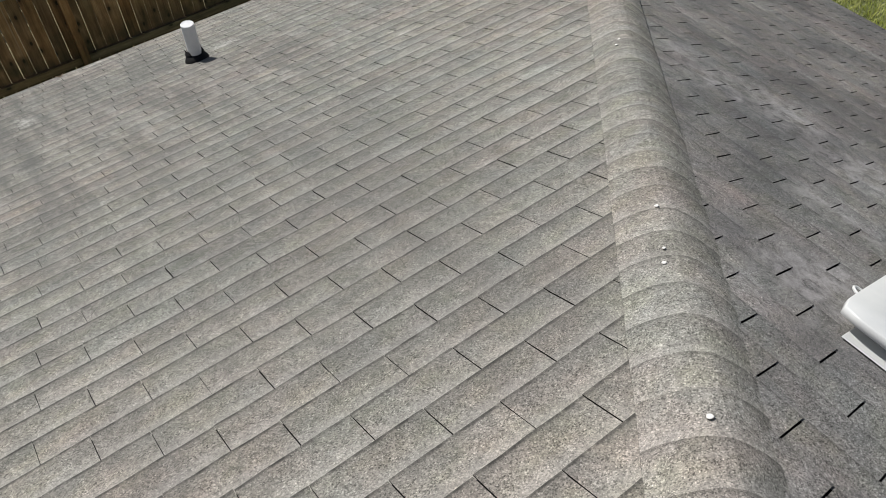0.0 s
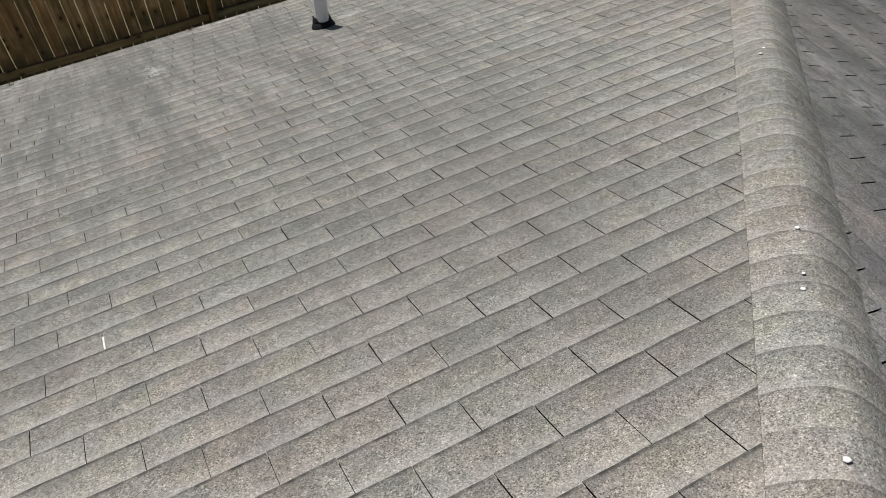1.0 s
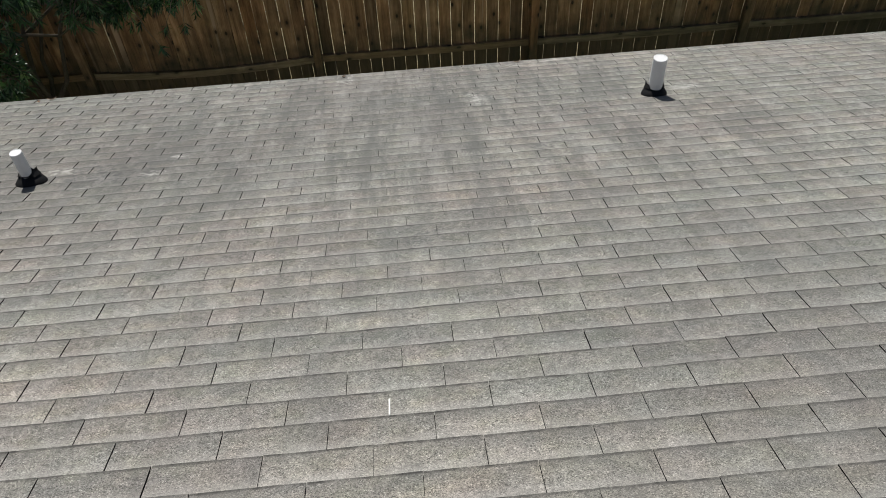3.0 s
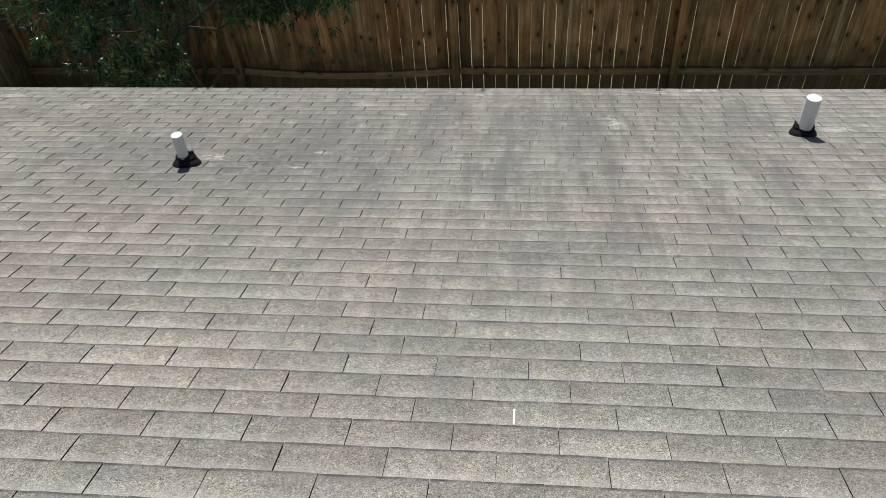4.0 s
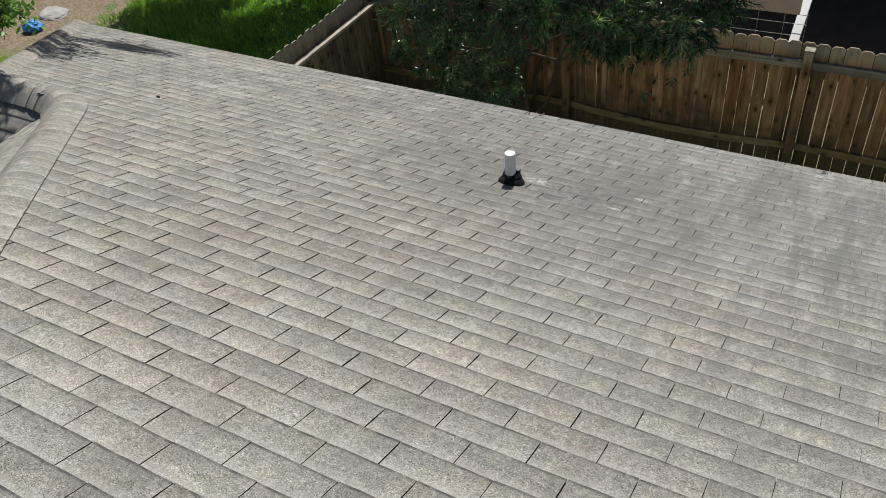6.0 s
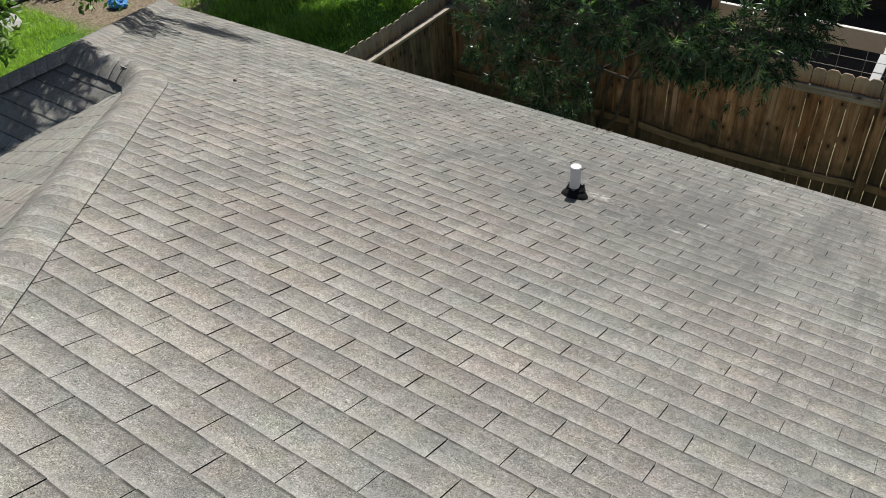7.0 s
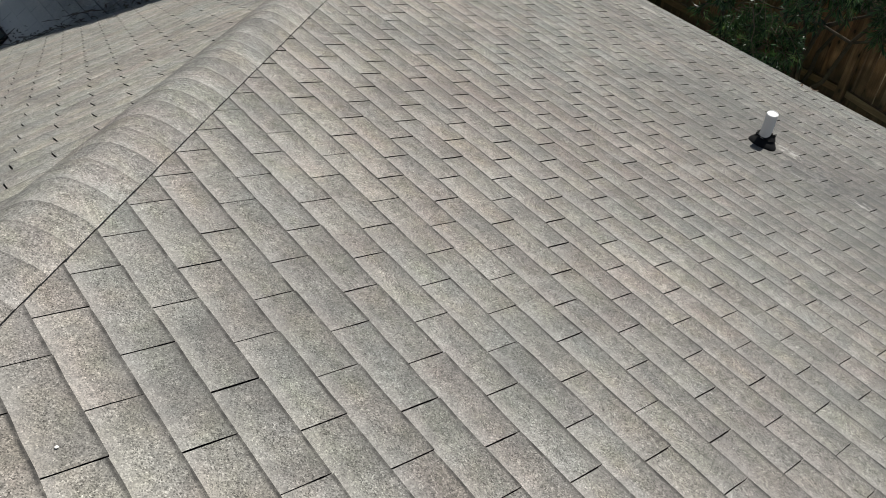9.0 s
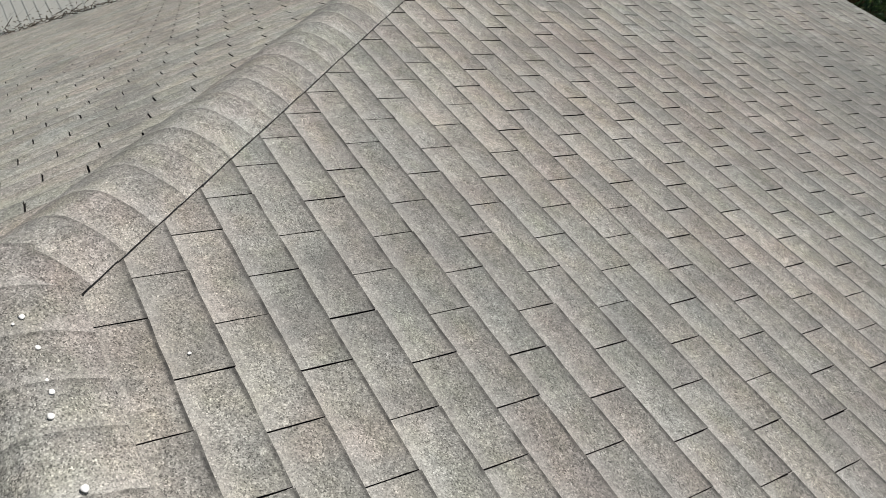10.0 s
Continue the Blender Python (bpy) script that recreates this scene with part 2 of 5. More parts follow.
def plain_material(name, lo, hi, scale=6.0, rough=0.8, metal=0.0, bump=0.2, dist=0.002, spec=0.3, stretch=None):
    k = Nodes(name, rough, metal, spec)
    p = k.pos()
    a = k.noise(p, scale, 5.0, 0.6, stretch)
    b = k.noise(p, scale * 7, 3.0, 0.6, stretch)
    k.bump(b, bump, dist)
    return k.done(k.mix(k.span(k.math("ADD", k.math("MULTIPLY", a, 0.7), k.math("MULTIPLY", b, 0.3)), 0.3, 0.7), lo, hi))


ASPHALT = plain_material("bare_asphalt", (0.028, 0.027, 0.026), (0.06, 0.058, 0.055), 30.0, 0.9)
SLOT = plain_material("bare_slot_asphalt", (0.006, 0.006, 0.006), (0.020, 0.0195, 0.019), 60.0, 0.95, spec=0.1)
PVC = plain_material("white_pvc", (0.74, 0.75, 0.76), (0.84, 0.84, 0.84), 8.0, 0.45, bump=0.05)
RUBBER = plain_material("black_rubber", (0.004, 0.004, 0.005), (0.013, 0.013, 0.014), 25.0, 0.7)
LEAD = plain_material("grey_flashing", (0.30, 0.30, 0.30), (0.45, 0.45, 0.44), 14.0, 0.55, 0.3)
WHITE_METAL = plain_material("white_painted_metal", (0.60, 0.62, 0.63), (0.70, 0.71, 0.71), 4.0, 0.35, bump=0.03)
SEALANT = plain_material("white_sealant", (0.75, 0.74, 0.70), (0.88, 0.87, 0.84), 40.0, 0.6)
FASCIA = plain_material("painted_fascia", (0.55, 0.54, 0.50), (0.68, 0.67, 0.63), 5.0, 0.6)
# unseen house walls, kept very pale to throw light onto the fence
BOUNCE_WALL = plain_material("bounce_wall_paint", (0.68, 0.65, 0.60), (0.80, 0.78, 0.73), 6.0, 0.85)
DARK_GLASS = plain_material("dark_glass", (0.006, 0.012, 0.006), (0.012, 0.022, 0.011), 3.0, 0.35, bump=0.0, spec=0.25)
TWIG = plain_material("twig_bark", (0.07, 0.055, 0.04), (0.22, 0.18, 0.14), 20.0, 0.85)
BARK = plain_material("tree_bark", (0.035, 0.028, 0.021), (0.085, 0.068, 0.052), 12.0, 0.9, bump=0.6, dist=0.01)
DEAD = plain_material("dead_leaf", (0.04, 0.032, 0.024), (0.13, 0.10, 0.07), 30.0, 0.8)
BLUE = plain_material("blue_plastic", (0.03, 0.19, 0.50), (0.08, 0.33, 0.70), 12.0, 0.4, bump=0.5, dist=0.01)
STEEL = plain_material("galvanised_wire", (0.35, 0.36, 0.36), (0.5, 0.5, 0.5), 30.0, 0.45, 0.8)
STONE = plain_material("pale_stone", (0.26, 0.255, 0.245), (0.46, 0.45, 0.43), 8.0, 0.9, bump=0.5, dist=0.02)
NEIGHBOUR = plain_material("dark_siding", (0.062, 0.052, 0.042), (0.105, 0.09, 0.074), 4.0, 0.95, spec=0.1)


def wood_material(name, lo, mid, hi, along=2, foot_dark=0.85):
    k = Nodes(name, 0.78, 0.0, 0.25)
    p = k.pos()
    stretch = [7.0, 7.0, 7.0]
    stretch[along] = 0.55
    shift = k.node("ShaderNodeVectorMath")
    shift.operation = "ADD"
    rnd = k.node("ShaderNodeObjectInfo").outputs["Random"]
    k.put(shift, "0", p), k.put(shift, "1", k.node("ShaderNodeCombineXYZ", X=k.math("MULTIPLY", rnd, 9.0), Y=k.math("MULTIPLY", rnd, 5.0), Z=k.math("MULTIPLY", rnd, 7.0)).outputs[0])
    v = shift.outputs[0]
    grain = k.noise(v, 3.2, 5.0, 0.6, tuple(stretch))
    fine = k.noise(v, 22.0, 4.0, 0.65, tuple(stretch))
    col = k.ramp(grain, (0.28, lo), (0.5, mid), (0.76, hi))
    col = k.mix(1.0, col, k.ramp(fine, (0.3, (0.80, 0.79, 0.78)), (0.65, (1.10, 1.10, 1.10))), "MULTIPLY")
    col = k.mix(1.0, col, k.ramp(k.noise(v, 2.3, 4.0, 0.6), (0.35, (0.72, 0.74, 0.70)), (0.6, (1.12, 1.09, 1.04))), "MULTIPLY")
    col = k.mix(1.0, col, k.ramp(rnd, (0.0, (0.52, 0.49, 0.46)), (0.2, (0.90, 0.84, 0.78)), (0.4, (1.18, 1.0, 0.84)), (0.55, (0.76, 0.74, 0.70)), (0.72, (1.22, 1.10, 0.98)), (0.86, (0.92, 0.72, 0.54)), (1.0, (1.42, 1.32, 1.16))), "MULTIPLY")
    bare = k.noise(v, 4.0, 2.0, 0.5, tuple(0.05 if a == along else 2.2 for a in range(3)))
    col = k.mix(k.span(bare, 0.655, 0.70, 0.0, 0.75), col, tuple(min(0.62, 1.5 * c + 0.05) for c in mid))
    xyz = k.node("ShaderNodeSeparateXYZ", Vector=v).outputs
    flat = k.node("ShaderNodeCombineXYZ", X=k.math("ADD", *(xyz[a] for a in range(3) if a != along)), Y=k.math("MULTIPLY", xyz[along], 0.55)).outputs[0]
    vor = k.t.nodes.new("ShaderNodeTexVoronoi")
    vor.voronoi_dimensions = "2D"
    k.put(vor, "Vector", flat), k.put(vor, "Scale", 4.4)
    knots = vor.outputs["Distance"]
    col = k.mix(k.span(knots, 0.20, 0.07, 0.0, 0.55), col, tuple(0.55 * c for c in lo))
    col = k.mix(k.span(knots, 0.075, 0.045, 0.0, 0.9), col, (0.02, 0.013, 0.008))
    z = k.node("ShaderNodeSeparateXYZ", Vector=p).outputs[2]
    # boards darken towards the ground: moss, and shade put into the colour
    moss_shade = k.span(k.math("ADD", z, k.math("MULTIPLY", k.noise(p, 4.0, 4.0), 0.8)), 1.55, 1.10, 0.0, foot_dark)
    col = k.mix(moss_shade, col, (0.036, 0.033, 0.021))
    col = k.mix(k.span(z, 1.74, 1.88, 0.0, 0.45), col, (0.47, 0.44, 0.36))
    k.bump(fine, 0.5, 0.003)
    return k.done(col)


CEDAR = wood_material("stained_cedar", (0.095, 0.058, 0.037), (0.245, 0.155, 0.098), (0.41, 0.285, 0.195))
GREYWOOD = wood_material("weathered_cedar", (0.10, 0.083, 0.066), (0.19, 0.162, 0.132), (0.36, 0.32, 0.27))
# the upper rail's grey: weathering, with blue skylight put into the colour
TOPRAIL = wood_material("grey_cedar_rail", (0.13, 0.125, 0.125), (0.22, 0.21, 0.21), (0.33, 0.32, 0.32), along=0)
RAILWOOD = wood_material("cedar_rail", (0.16, 0.125, 0.09), (0.34, 0.275, 0.205), (0.50, 0.42, 0.32), along=0, foot_dark=0.6)
SIDERAIL = wood_material("weathered_rail", (0.50, 0.47, 0.42), (0.62, 0.59, 0.54), (0.74, 0.71, 0.66), along=1)


def leaf_material(name, lo, hi, rough=0.45, back=0.25):
    k = Nodes(name, rough, 0.0, 0.65)
    rnd = k.node("ShaderNodeNewGeometry").outputs["Random Per Island"]
    col = k.ramp(rnd, (0.0, lo), (0.7, hi), (1.0, tuple(min(1.0, c * 1.5) for c in hi)))
    thin = k.node("ShaderNodeBsdfTranslucent", Color=k.mix(1.0, col, (1.6, 1.9, 0.7), "MULTIPLY"))
    out = k.t.nodes["Material Output"]
    m = k.node("ShaderNodeMixShader", Fac=back)
    k.put(m, "1", k.bsdf.outputs[0]), k.put(m, "2", thin.outputs[0])
    k.t.links.new(m.outputs[0], out.inputs[0])
    return k.done(col)


# paler copy of the narrow leaf, sunlight painted into it
LIT_LEAF = leaf_material("sunlit_narrow_leaf", (0.09, 0.14, 0.070), (0.25, 0.33, 0.19), 0.28, 0.30)
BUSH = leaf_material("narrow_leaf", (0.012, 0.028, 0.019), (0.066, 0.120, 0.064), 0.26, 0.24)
FOLIAGE = leaf_material("tree_leaf", (0.055, 0.10, 0.026), (0.20, 0.31, 0.085), 0.5)
# brighter copy of the lawn blade, with sunlight put into its colour
SUNNYGRASS = leaf_material("sunny_lawn_blade", (0.17, 0.27, 0.05), (0.34, 0.46, 0.11), 0.6, 0.35)
DRYGRASS = leaf_material("dry_grass_blade", (0.20, 0.22, 0.07), (0.46, 0.44, 0.20), 0.6, 0.3)
GRASS = leaf_material("grass_blade", (0.055, 0.125, 0.022), (0.25, 0.37, 0.085), 0.55, 0.42)


def ground_material():
    k = Nodes("lawn_and_soil", 0.95, 0.0, 0.15)
    p = k.pos()
    a, b = k.noise(p, 1.6, 5.0, 0.65), k.noise(p, 22.0, 5.0, 0.7)
    green = k.ramp(b, (0.3, (0.03, 0.08, 0.010)), (0.5, (0.075, 0.175, 0.020)), (0.72, (0.15, 0.27, 0.04)))
    soil = k.ramp(b, (0.3, (0.09, 0.068, 0.045)), (0.5, (0.22, 0.175, 0.12)), (0.72, (0.38, 0.32, 0.235)))
    x = k.node("ShaderNodeSeparateXYZ", Vector=p)
    away = k.math("ADD", x.outputs[0], k.math("MULTIPLY", k.math("SUBTRACT", a, 0.5), 5.0))
    bare = k.math("MAXIMUM", k.math("MULTIPLY", k.span(away, -12.6, -13.4), k.span(x.outputs[1], 5.9, 6.5)), k.math("MULTIPLY", k.span(x.outputs[1], 7.1, 7.6, 0.0, 0.85), k.span(x.outputs[0], -6.0, -5.6)))
    bare = k.math("MAXIMUM", bare, k.span(away, 8.0, 9.5, 0.0, 0.55))
    k.bump(b, 0.7, 0.03)
    return k.done(k.mix(bare, green, soil))


GROUND = ground_material()


# ---------------------------------------------------------------- helpers for building
def mesh_from(name, verts, faces, uvs=None, smooth=False):
    me = bpy.data.meshes.new(name)
    me.from_pydata([tuple(v) for v in verts], [], faces)
    if uvs is not None:
        lay = me.uv_layers.new(name="UVMap")
        flat = np.array(uvs, dtype=np.float32)[[l for f in faces for l in f]]
        lay.data.foreach_set("uv", flat.ravel())
    if smooth:
        me.polygons.foreach_set("use_smooth", [True] * len(me.polygons))
    me.update()
    return me


def put(name, me, material, parent=None, label="", category="", group="", kind="", m=None):
    ob = new(name, me)
    if material and not me.materials:
        me.materials.append(material)
    elif material and me.materials[0] != material:
        ob.material_slots[0].link = "OBJECT"
        ob.material_slots[0].material = material
    if parent:
        ob.parent = parent
    if m is not None:
        ob.matrix_basis = m
    return tagged(ob, label, category, group, kind)


def part(name, bm, material, parent, label="", smooth=False):
    me = bpy.data.meshes.new(name)
    bm.to_mesh(me)
    bm.free()
    if smooth:
        me.polygons.foreach_set("use_smooth", [True] * len(me.polygons))
    return put(name, me, material, parent, label)


def thing(name, at, label, category, group="", kind=""):
    ob = new(name)
    ob.empty_display_size = 0.1
    ob.location = at
    return tagged(ob, label, category, group, kind)


def box(bm, lo, hi, bevel=0.0, m=None):
    """A box between two corners, its edges taken off."""
    lo, hi = Vector(lo), Vector(hi)
    made = bmesh.ops.create_cube(bm, size=1.0, matrix=Matrix.Translation((lo + hi) / 2) @ Matrix.Diagonal((*(hi - lo), 1)))["verts"]
    if bevel:
        es = list({e for v in made for e in v.link_edges})
        made = list({v for v in bmesh.ops.bevel(bm, geom=es, offset=bevel, segments=1, affect="EDGES")["verts"]} | {v for v in made if v.is_valid})
    if m is not None:
        bmesh.ops.transform(bm, matrix=m, verts=made)
    return made


def tube(bm, pts, radii, sides=8, cap=True):
    """A tapered tube through points."""
    rings = []
    for i, p in enumerate(pts):
        p = Vector(p)
        d = (Vector(pts[min(i + 1, len(pts) - 1)]) - Vector(pts[max(i - 1, 0)])).normalized()
        side = d.cross(Vector((0.31, 0.17, 0.94))).normalized()
        up = side.cross(d)
        rings.append([bm.verts.new(p + (side * math.cos(a) + up * math.sin(a)) * radii[i]) for a in [2 * math.pi * s / sides for s in range(sides)]])
    for a, b in zip(rings, rings[1:]):
        for s in range(sides):
            bm.faces.new((a[s], a[(s + 1) % sides], b[(s + 1) % sides], b[s]))
    if cap:
        bm.faces.new(rings[-1])
        bm.faces.new(rings[0][::-1])


def clip(poly, half):
    """A convex polygon cut by the half plane a*x + b*y <= c."""
    a, b, c = half
    out = []
    for i, p in enumerate(poly):
        q = poly[(i + 1) % len(poly)]
        dp, dq = a * p[0] + b * p[1] - c, a * q[0] + b * q[1] - c
        if dp <= 0:
            out.append(p)
        if (dp < 0 < dq) or (dq < 0 < dp):
            s = dp / (dp - dq)
            out.append((p[0] + (q[0] - p[0]) * s, p[1] + (q[1] - p[1]) * s))
    return out


# ---------------------------------------------------------------- the roof
TAB, COURSE = 0.305, 0.305 / 2.4
GAP, WIDE, THIN, SHUT = 0.0038, 0.0072, 0.0027, 0.0017   # slots between tabs: open, wide, narrow, all but closed
HAIR, BOLD = 0.0031, 0.0054      # fine ones by the hip, and the bold ones of the side slopes
LOW, HIGH = 0.0010, 0.0050                     # a tab's height at its head and at its butt
rng = random.Random(7)


def tab_mesh(name, seed, gap):
    """One shingle tab: head tucked under the course above, butt edge proud, its edges frayed."""
    r = random.Random(seed)
    w, n = TAB - gap, 4
    verts, uvs, faces = [], [], []
    fray = min(0.0007, gap * 0.2)
    rows = ((-0.012, LOW - 0.0006, -0.1), (COURSE * 0.45, LOW + 0.45 * (HIGH - LOW), 0.45), (COURSE * 0.75, LOW + 0.75 * (HIGH - LOW), 0.75), (COURSE, HIGH, 1.0), (COURSE, -0.004, 1.0))
    q = len(rows)
    for i in range(n + 1):
        worn, lift = r.uniform(-0.0017, 0.0017), r.uniform(-0.0006, 0.0012)
        for y, z, v in rows:
            x = w * i / n - w / 2 + (r.uniform(-0.0008, 0.0008) if 0 < i < n else r.uniform(-fray, fray))
            verts.append((x, y + (worn if v == 1.0 else 0), z + (lift if v == 1.0 and z > 0 else 0)))
            uvs.append((0.02 + 0.96 * i / n, v))
    for i in range(n):
        for j in range(q - 1):
            a = i * q + j
            faces.append((a, a + 1, a + q + 1, a + q)[::-1])
    cut = len(faces)
    for i in (0, n):                          # the two cut sides
        k, a = len(verts), i * q
        for j in (0, 1, 2, 3):
            x, y, z = verts[a + j]
            verts.append((x, y, -0.0055)), uvs.append((0.5, 0.5))
        for j in range(3):
            f = (a + j, k + j, k + j + 1, a + j + 1)
            faces.append(f[::-1] if i == 0 else f)
    me = mesh_from(name, verts, faces, uvs)
    me.materials.append(MAIN), me.materials.append(SLOT)
    for f in me.polygons[cut:]:                # they are black
        f.material_index = 1
    return me


TABS = {g: [tab_mesh("shingle_tab", s, g) for s in range(6)] for g in (GAP, WIDE, THIN, SHUT, HAIR, BOLD)}


def slot_width(c, j):
    """How wide the main slope's slots are, set to look right from the camera: least open about its middle, where the
    streaks run.
    """
    at = abs(c - 0.10) - 0.60 + 0.30 * noise.noise(Vector((c * 0.9, j * 0.16, 4.0))) + 0.12 * noise.noise(Vector((c * 3.1, j * 0.9, 9.0)))
    return SHUT if at < -0.30 else THIN if at < 0.05 else HAIR if c > 0.4 and j < 9 else WIDE if c < -1.9 + 0.4 * noise.noise(Vector((c, j * 0.2, 2.0))) and j > -4 else BOLD if c < -1.2 and j > -2 else GAP


def slope_matrix(origin, u, v):
    u, v = Vector(u).normalized(), Vector(v).normalized()
    n = u.cross(v).normalized()
    m = Matrix.Identity(4)
    for i, a in enumerate((u, v, n)):
        m.col[i][:3] = a
    m.col[3][:3] = origin
    return m


def strip_shade(x, j):
    """Which of 16 shades the three-tab strip has that holds this tab."""
    return random.Random(1000 * j + math.floor(x / (3 * TAB) + 0.37 * (j % 3))).randrange(16)


def slope(name, m, rows, halves, start, span, near, material, label, most=300, outline=(), gap=0.0, lie=1.0, over=lambda c: []):
    """A roof slope: a deck with its shingles. rows: first and last course; halves(row): the half planes that bound it;
    start(row): where the row's slots stand; over(x): half planes for the tabs about x alone; span: least and greatest x; near: middle and reach of the tabs that are objects of their own."""
    deck_verts = [Vector((x, y, z)) for z in (-0.003, -0.09) for x, y in outline]
    n = len(outline)
    deck_faces = [tuple(range(n)), tuple(range(2 * n - 1, n - 1, -1))] + [(i, i + n, (i + 1) % n + n, (i + 1) % n) for i in range(n)]
    deck = put(name, mesh_from(name, deck_verts, deck_faces), SLOT, m=m, label=label, category="roof", kind="structure")
    own, rest = [], []
    for j in range(*rows):
        hs = halves(j)
        x0 = start(j)
        k = math.floor((span[0] - x0) / TAB)
        while x0 + k * TAB < span[1]:
            c = x0 + (k + 0.5) * TAB
            k += 1
            g = gap or slot_width(c, j)
            w = (TAB - g) / 2
            quad = [(c - w, j * COURSE - 0.012), (c + w, j * COURSE - 0.012), (c + w, (j + 1) * COURSE), (c - w, (j + 1) * COURSE)]
            cut = quad
            for h in hs + over(c):
                cut = clip(cut, h) if len(cut) > 2 else []
            if len(cut) < 3:
                continue
            whole = len(cut) == 4 and all(abs(a[0] - b[0]) + abs(a[1] - b[1]) < 1e-9 for a, b in zip(cut, quad))
            d = math.hypot((c - near[0]) / near[2], ((j + 0.5) * COURSE - near[1]) / near[3])
            (own if whole else rest).append((d, c, j, cut, g))
    own.sort()
    rest += own[most:]
    for d, c, j, cut, g in own[:most]:
        ob = put("shingle", rng.choice(TABS[g]), material, deck, m=pose(c + rng.uniform(-0.0004, 0.0004), j * COURSE + rng.uniform(-0.0014, 0.0014), rng.uniform(0, 0.0008), 0, 0, rng.uniform(-0.12, 0.12)) @ Matrix.Diagonal((1, 1, lie, 1)))
        ob.color = (strip_shade(c - start(j), j) / 16, 0, 0, 1)
    verts, faces, uvs, black = [], [], [], []
    for d, c, j, cut, g in rest:
        k, n = len(verts), len(cut)
        tone = strip_shade(c - start(j), j)
        lift, dy = rng.uniform(0, 0.0012), rng.uniform(-0.0012, 0.0012)
        for x, y in cut:
            v = (y - j * COURSE) / COURSE
            verts.append((x, y + dy, (LOW + (HIGH - LOW + lift) * v) * lie)), uvs.append((tone + 0.5 + 0.9 * (x - c) / TAB, v))
        for x, y in cut:
            verts.append((x, y + dy, -0.0055)), uvs.append((tone + 0.5 + 0.9 * (x - c) / TAB, (y - j * COURSE) / COURSE))
        faces.append(tuple(range(k, k + n)))
        faces += [(k + i, k + n + i, k + n + (i + 1) % n, k + (i + 1) % n) for i in range(n)]
        black += [0] + [1] * n
    me = mesh_from("shingles", verts, faces, uvs)
    me.materials.append(material), me.materials.append(SLOT)
    me.polygons.foreach_set("material_index", black)
    put("shingles", me, material, deck, "courses of grey three-tab shingles", kind="stuff")
    return deck


RIDGE_Y, RIDGE_L, RIDGE_R = -2.07, -1.537, 0.768
HIP_R, HIP_L = 0.968, 1.02                     # run of the two hips beside the main slope, across for each metre along y
LAID = -0.015                                  # how far the courses lie up the slope from the white mark
WING_Y, WING_END = 1.95, -6.28
END_HIP, BACK_HIP = 0.91, 1.20                 # run of the wing's two hips, across for each metre along y
Z_RIDGE, Y_RIDGE = Z0 - RIDGE_Y * ST, RIDGE_Y * CT
Y_WING, Z_WING = WING_Y * CT, Z0 - WING_Y * ST
WING_X = RIDGE_L - HIP_L * (WING_Y - RIDGE_Y) * CT     # where the hip meets the wing's ridge
CORNER = WING_END - END_HIP * (Y_EAVE - WING_Y) * CT
FALL1 = 7.23                                    # the same from its own head
FACE1 = 6.60                                    # length of the side slope, down the slope
HIP1_END = RIDGE_R + HIP_R * FACE1 * CT

# main slope
main_m = slope_matrix(on_roof(0, 0), (1, 0, 0), (0, CT, -ST))


def main_halves(j):
    mid = (j + 0.5) * COURSE
    h = [(0, 1, Y_EAVE + 0.02), (0, -1, -RIDGE_Y), (1, 0, HIP1_END), (1, -HIP_R * CT, RIDGE_R - HIP_R * Y_RIDGE)]
    h.append((-1, -HIP_L * CT, -RIDGE_L - HIP_L * Y_RIDGE) if mid < WING_Y else (-1, -END_HIP * CT, -WING_END - END_HIP * WING_Y * CT))
    return [(a, b, c - b * LAID) for a, b, c in h]


slope("roof_slope_1", main_m @ Matrix.Translation((0, LAID, 0)), (-17, 37), main_halves, lambda j: 0.5 * TAB * (j % 2) + j * TAB / 14, (-9.2, 6.2), (-0.1, -0.75, 1.25, 1.0), MAIN,
      "weathered grey three-tab asphalt shingle roof slope above the eave",
      outline=[(x, y - LAID) for x, y in ((RIDGE_L, RIDGE_Y), (WING_X, WING_Y), (WING_END, WING_Y), (CORNER, Y_EAVE), (HIP1_END, Y_EAVE), (HIP1_END, RIDGE_Y + FACE1), (RIDGE_R, RIDGE_Y))][::-1],
      over=lambda c: [(0, -1, LAID - WING_Y - 0.012)] if c < WING_X - 0.15 else [])


def side_of(a, b, inner):
    """The half plane bounded by the line a-b that holds the point inner."""
    n = Vector((b[1] - a[1], a[0] - b[0])).normalized()
    c = n.dot(Vector(a[:2]))
    return (n.x, n.y, c) if n.dot(Vector(inner)) <= c else (-n.x, -n.y, -c)


def along(a, b, v):
    """The point of the line a-b, in a slope's own plan, at v down the slope."""
    f = (v - a[1]) / (b[1] - a[1])
    return (a[0] + (b[0] - a[0]) * f, v)


# the slope beyond one hip; its x runs along -y
A, D = Vector((RIDGE_L, Y_RIDGE, Z_RIDGE)), Vector((RIDGE_R, Y_RIDGE, Z_RIDGE))
E1 = D + Vector((HIP_R, 1.0, -ST / CT)) * FACE1 * CT
face1_m = slope_matrix((0.6624, -1.9615, 5.0302), (0.0218, -0.9984, -0.0523), (0.8996, 0.0424, -0.4346))
back1 = face1_m.inverted()
BACK_N = Vector((0, -ST, CT))                  # the back slope's normal; the two back hips run where it meets the side slopes


def back_hip(m):
    d = BACK_N.cross(m.col[2].to_3d())
    return d / -abs(d.y) if d.z > 0 else d / abs(d.y)


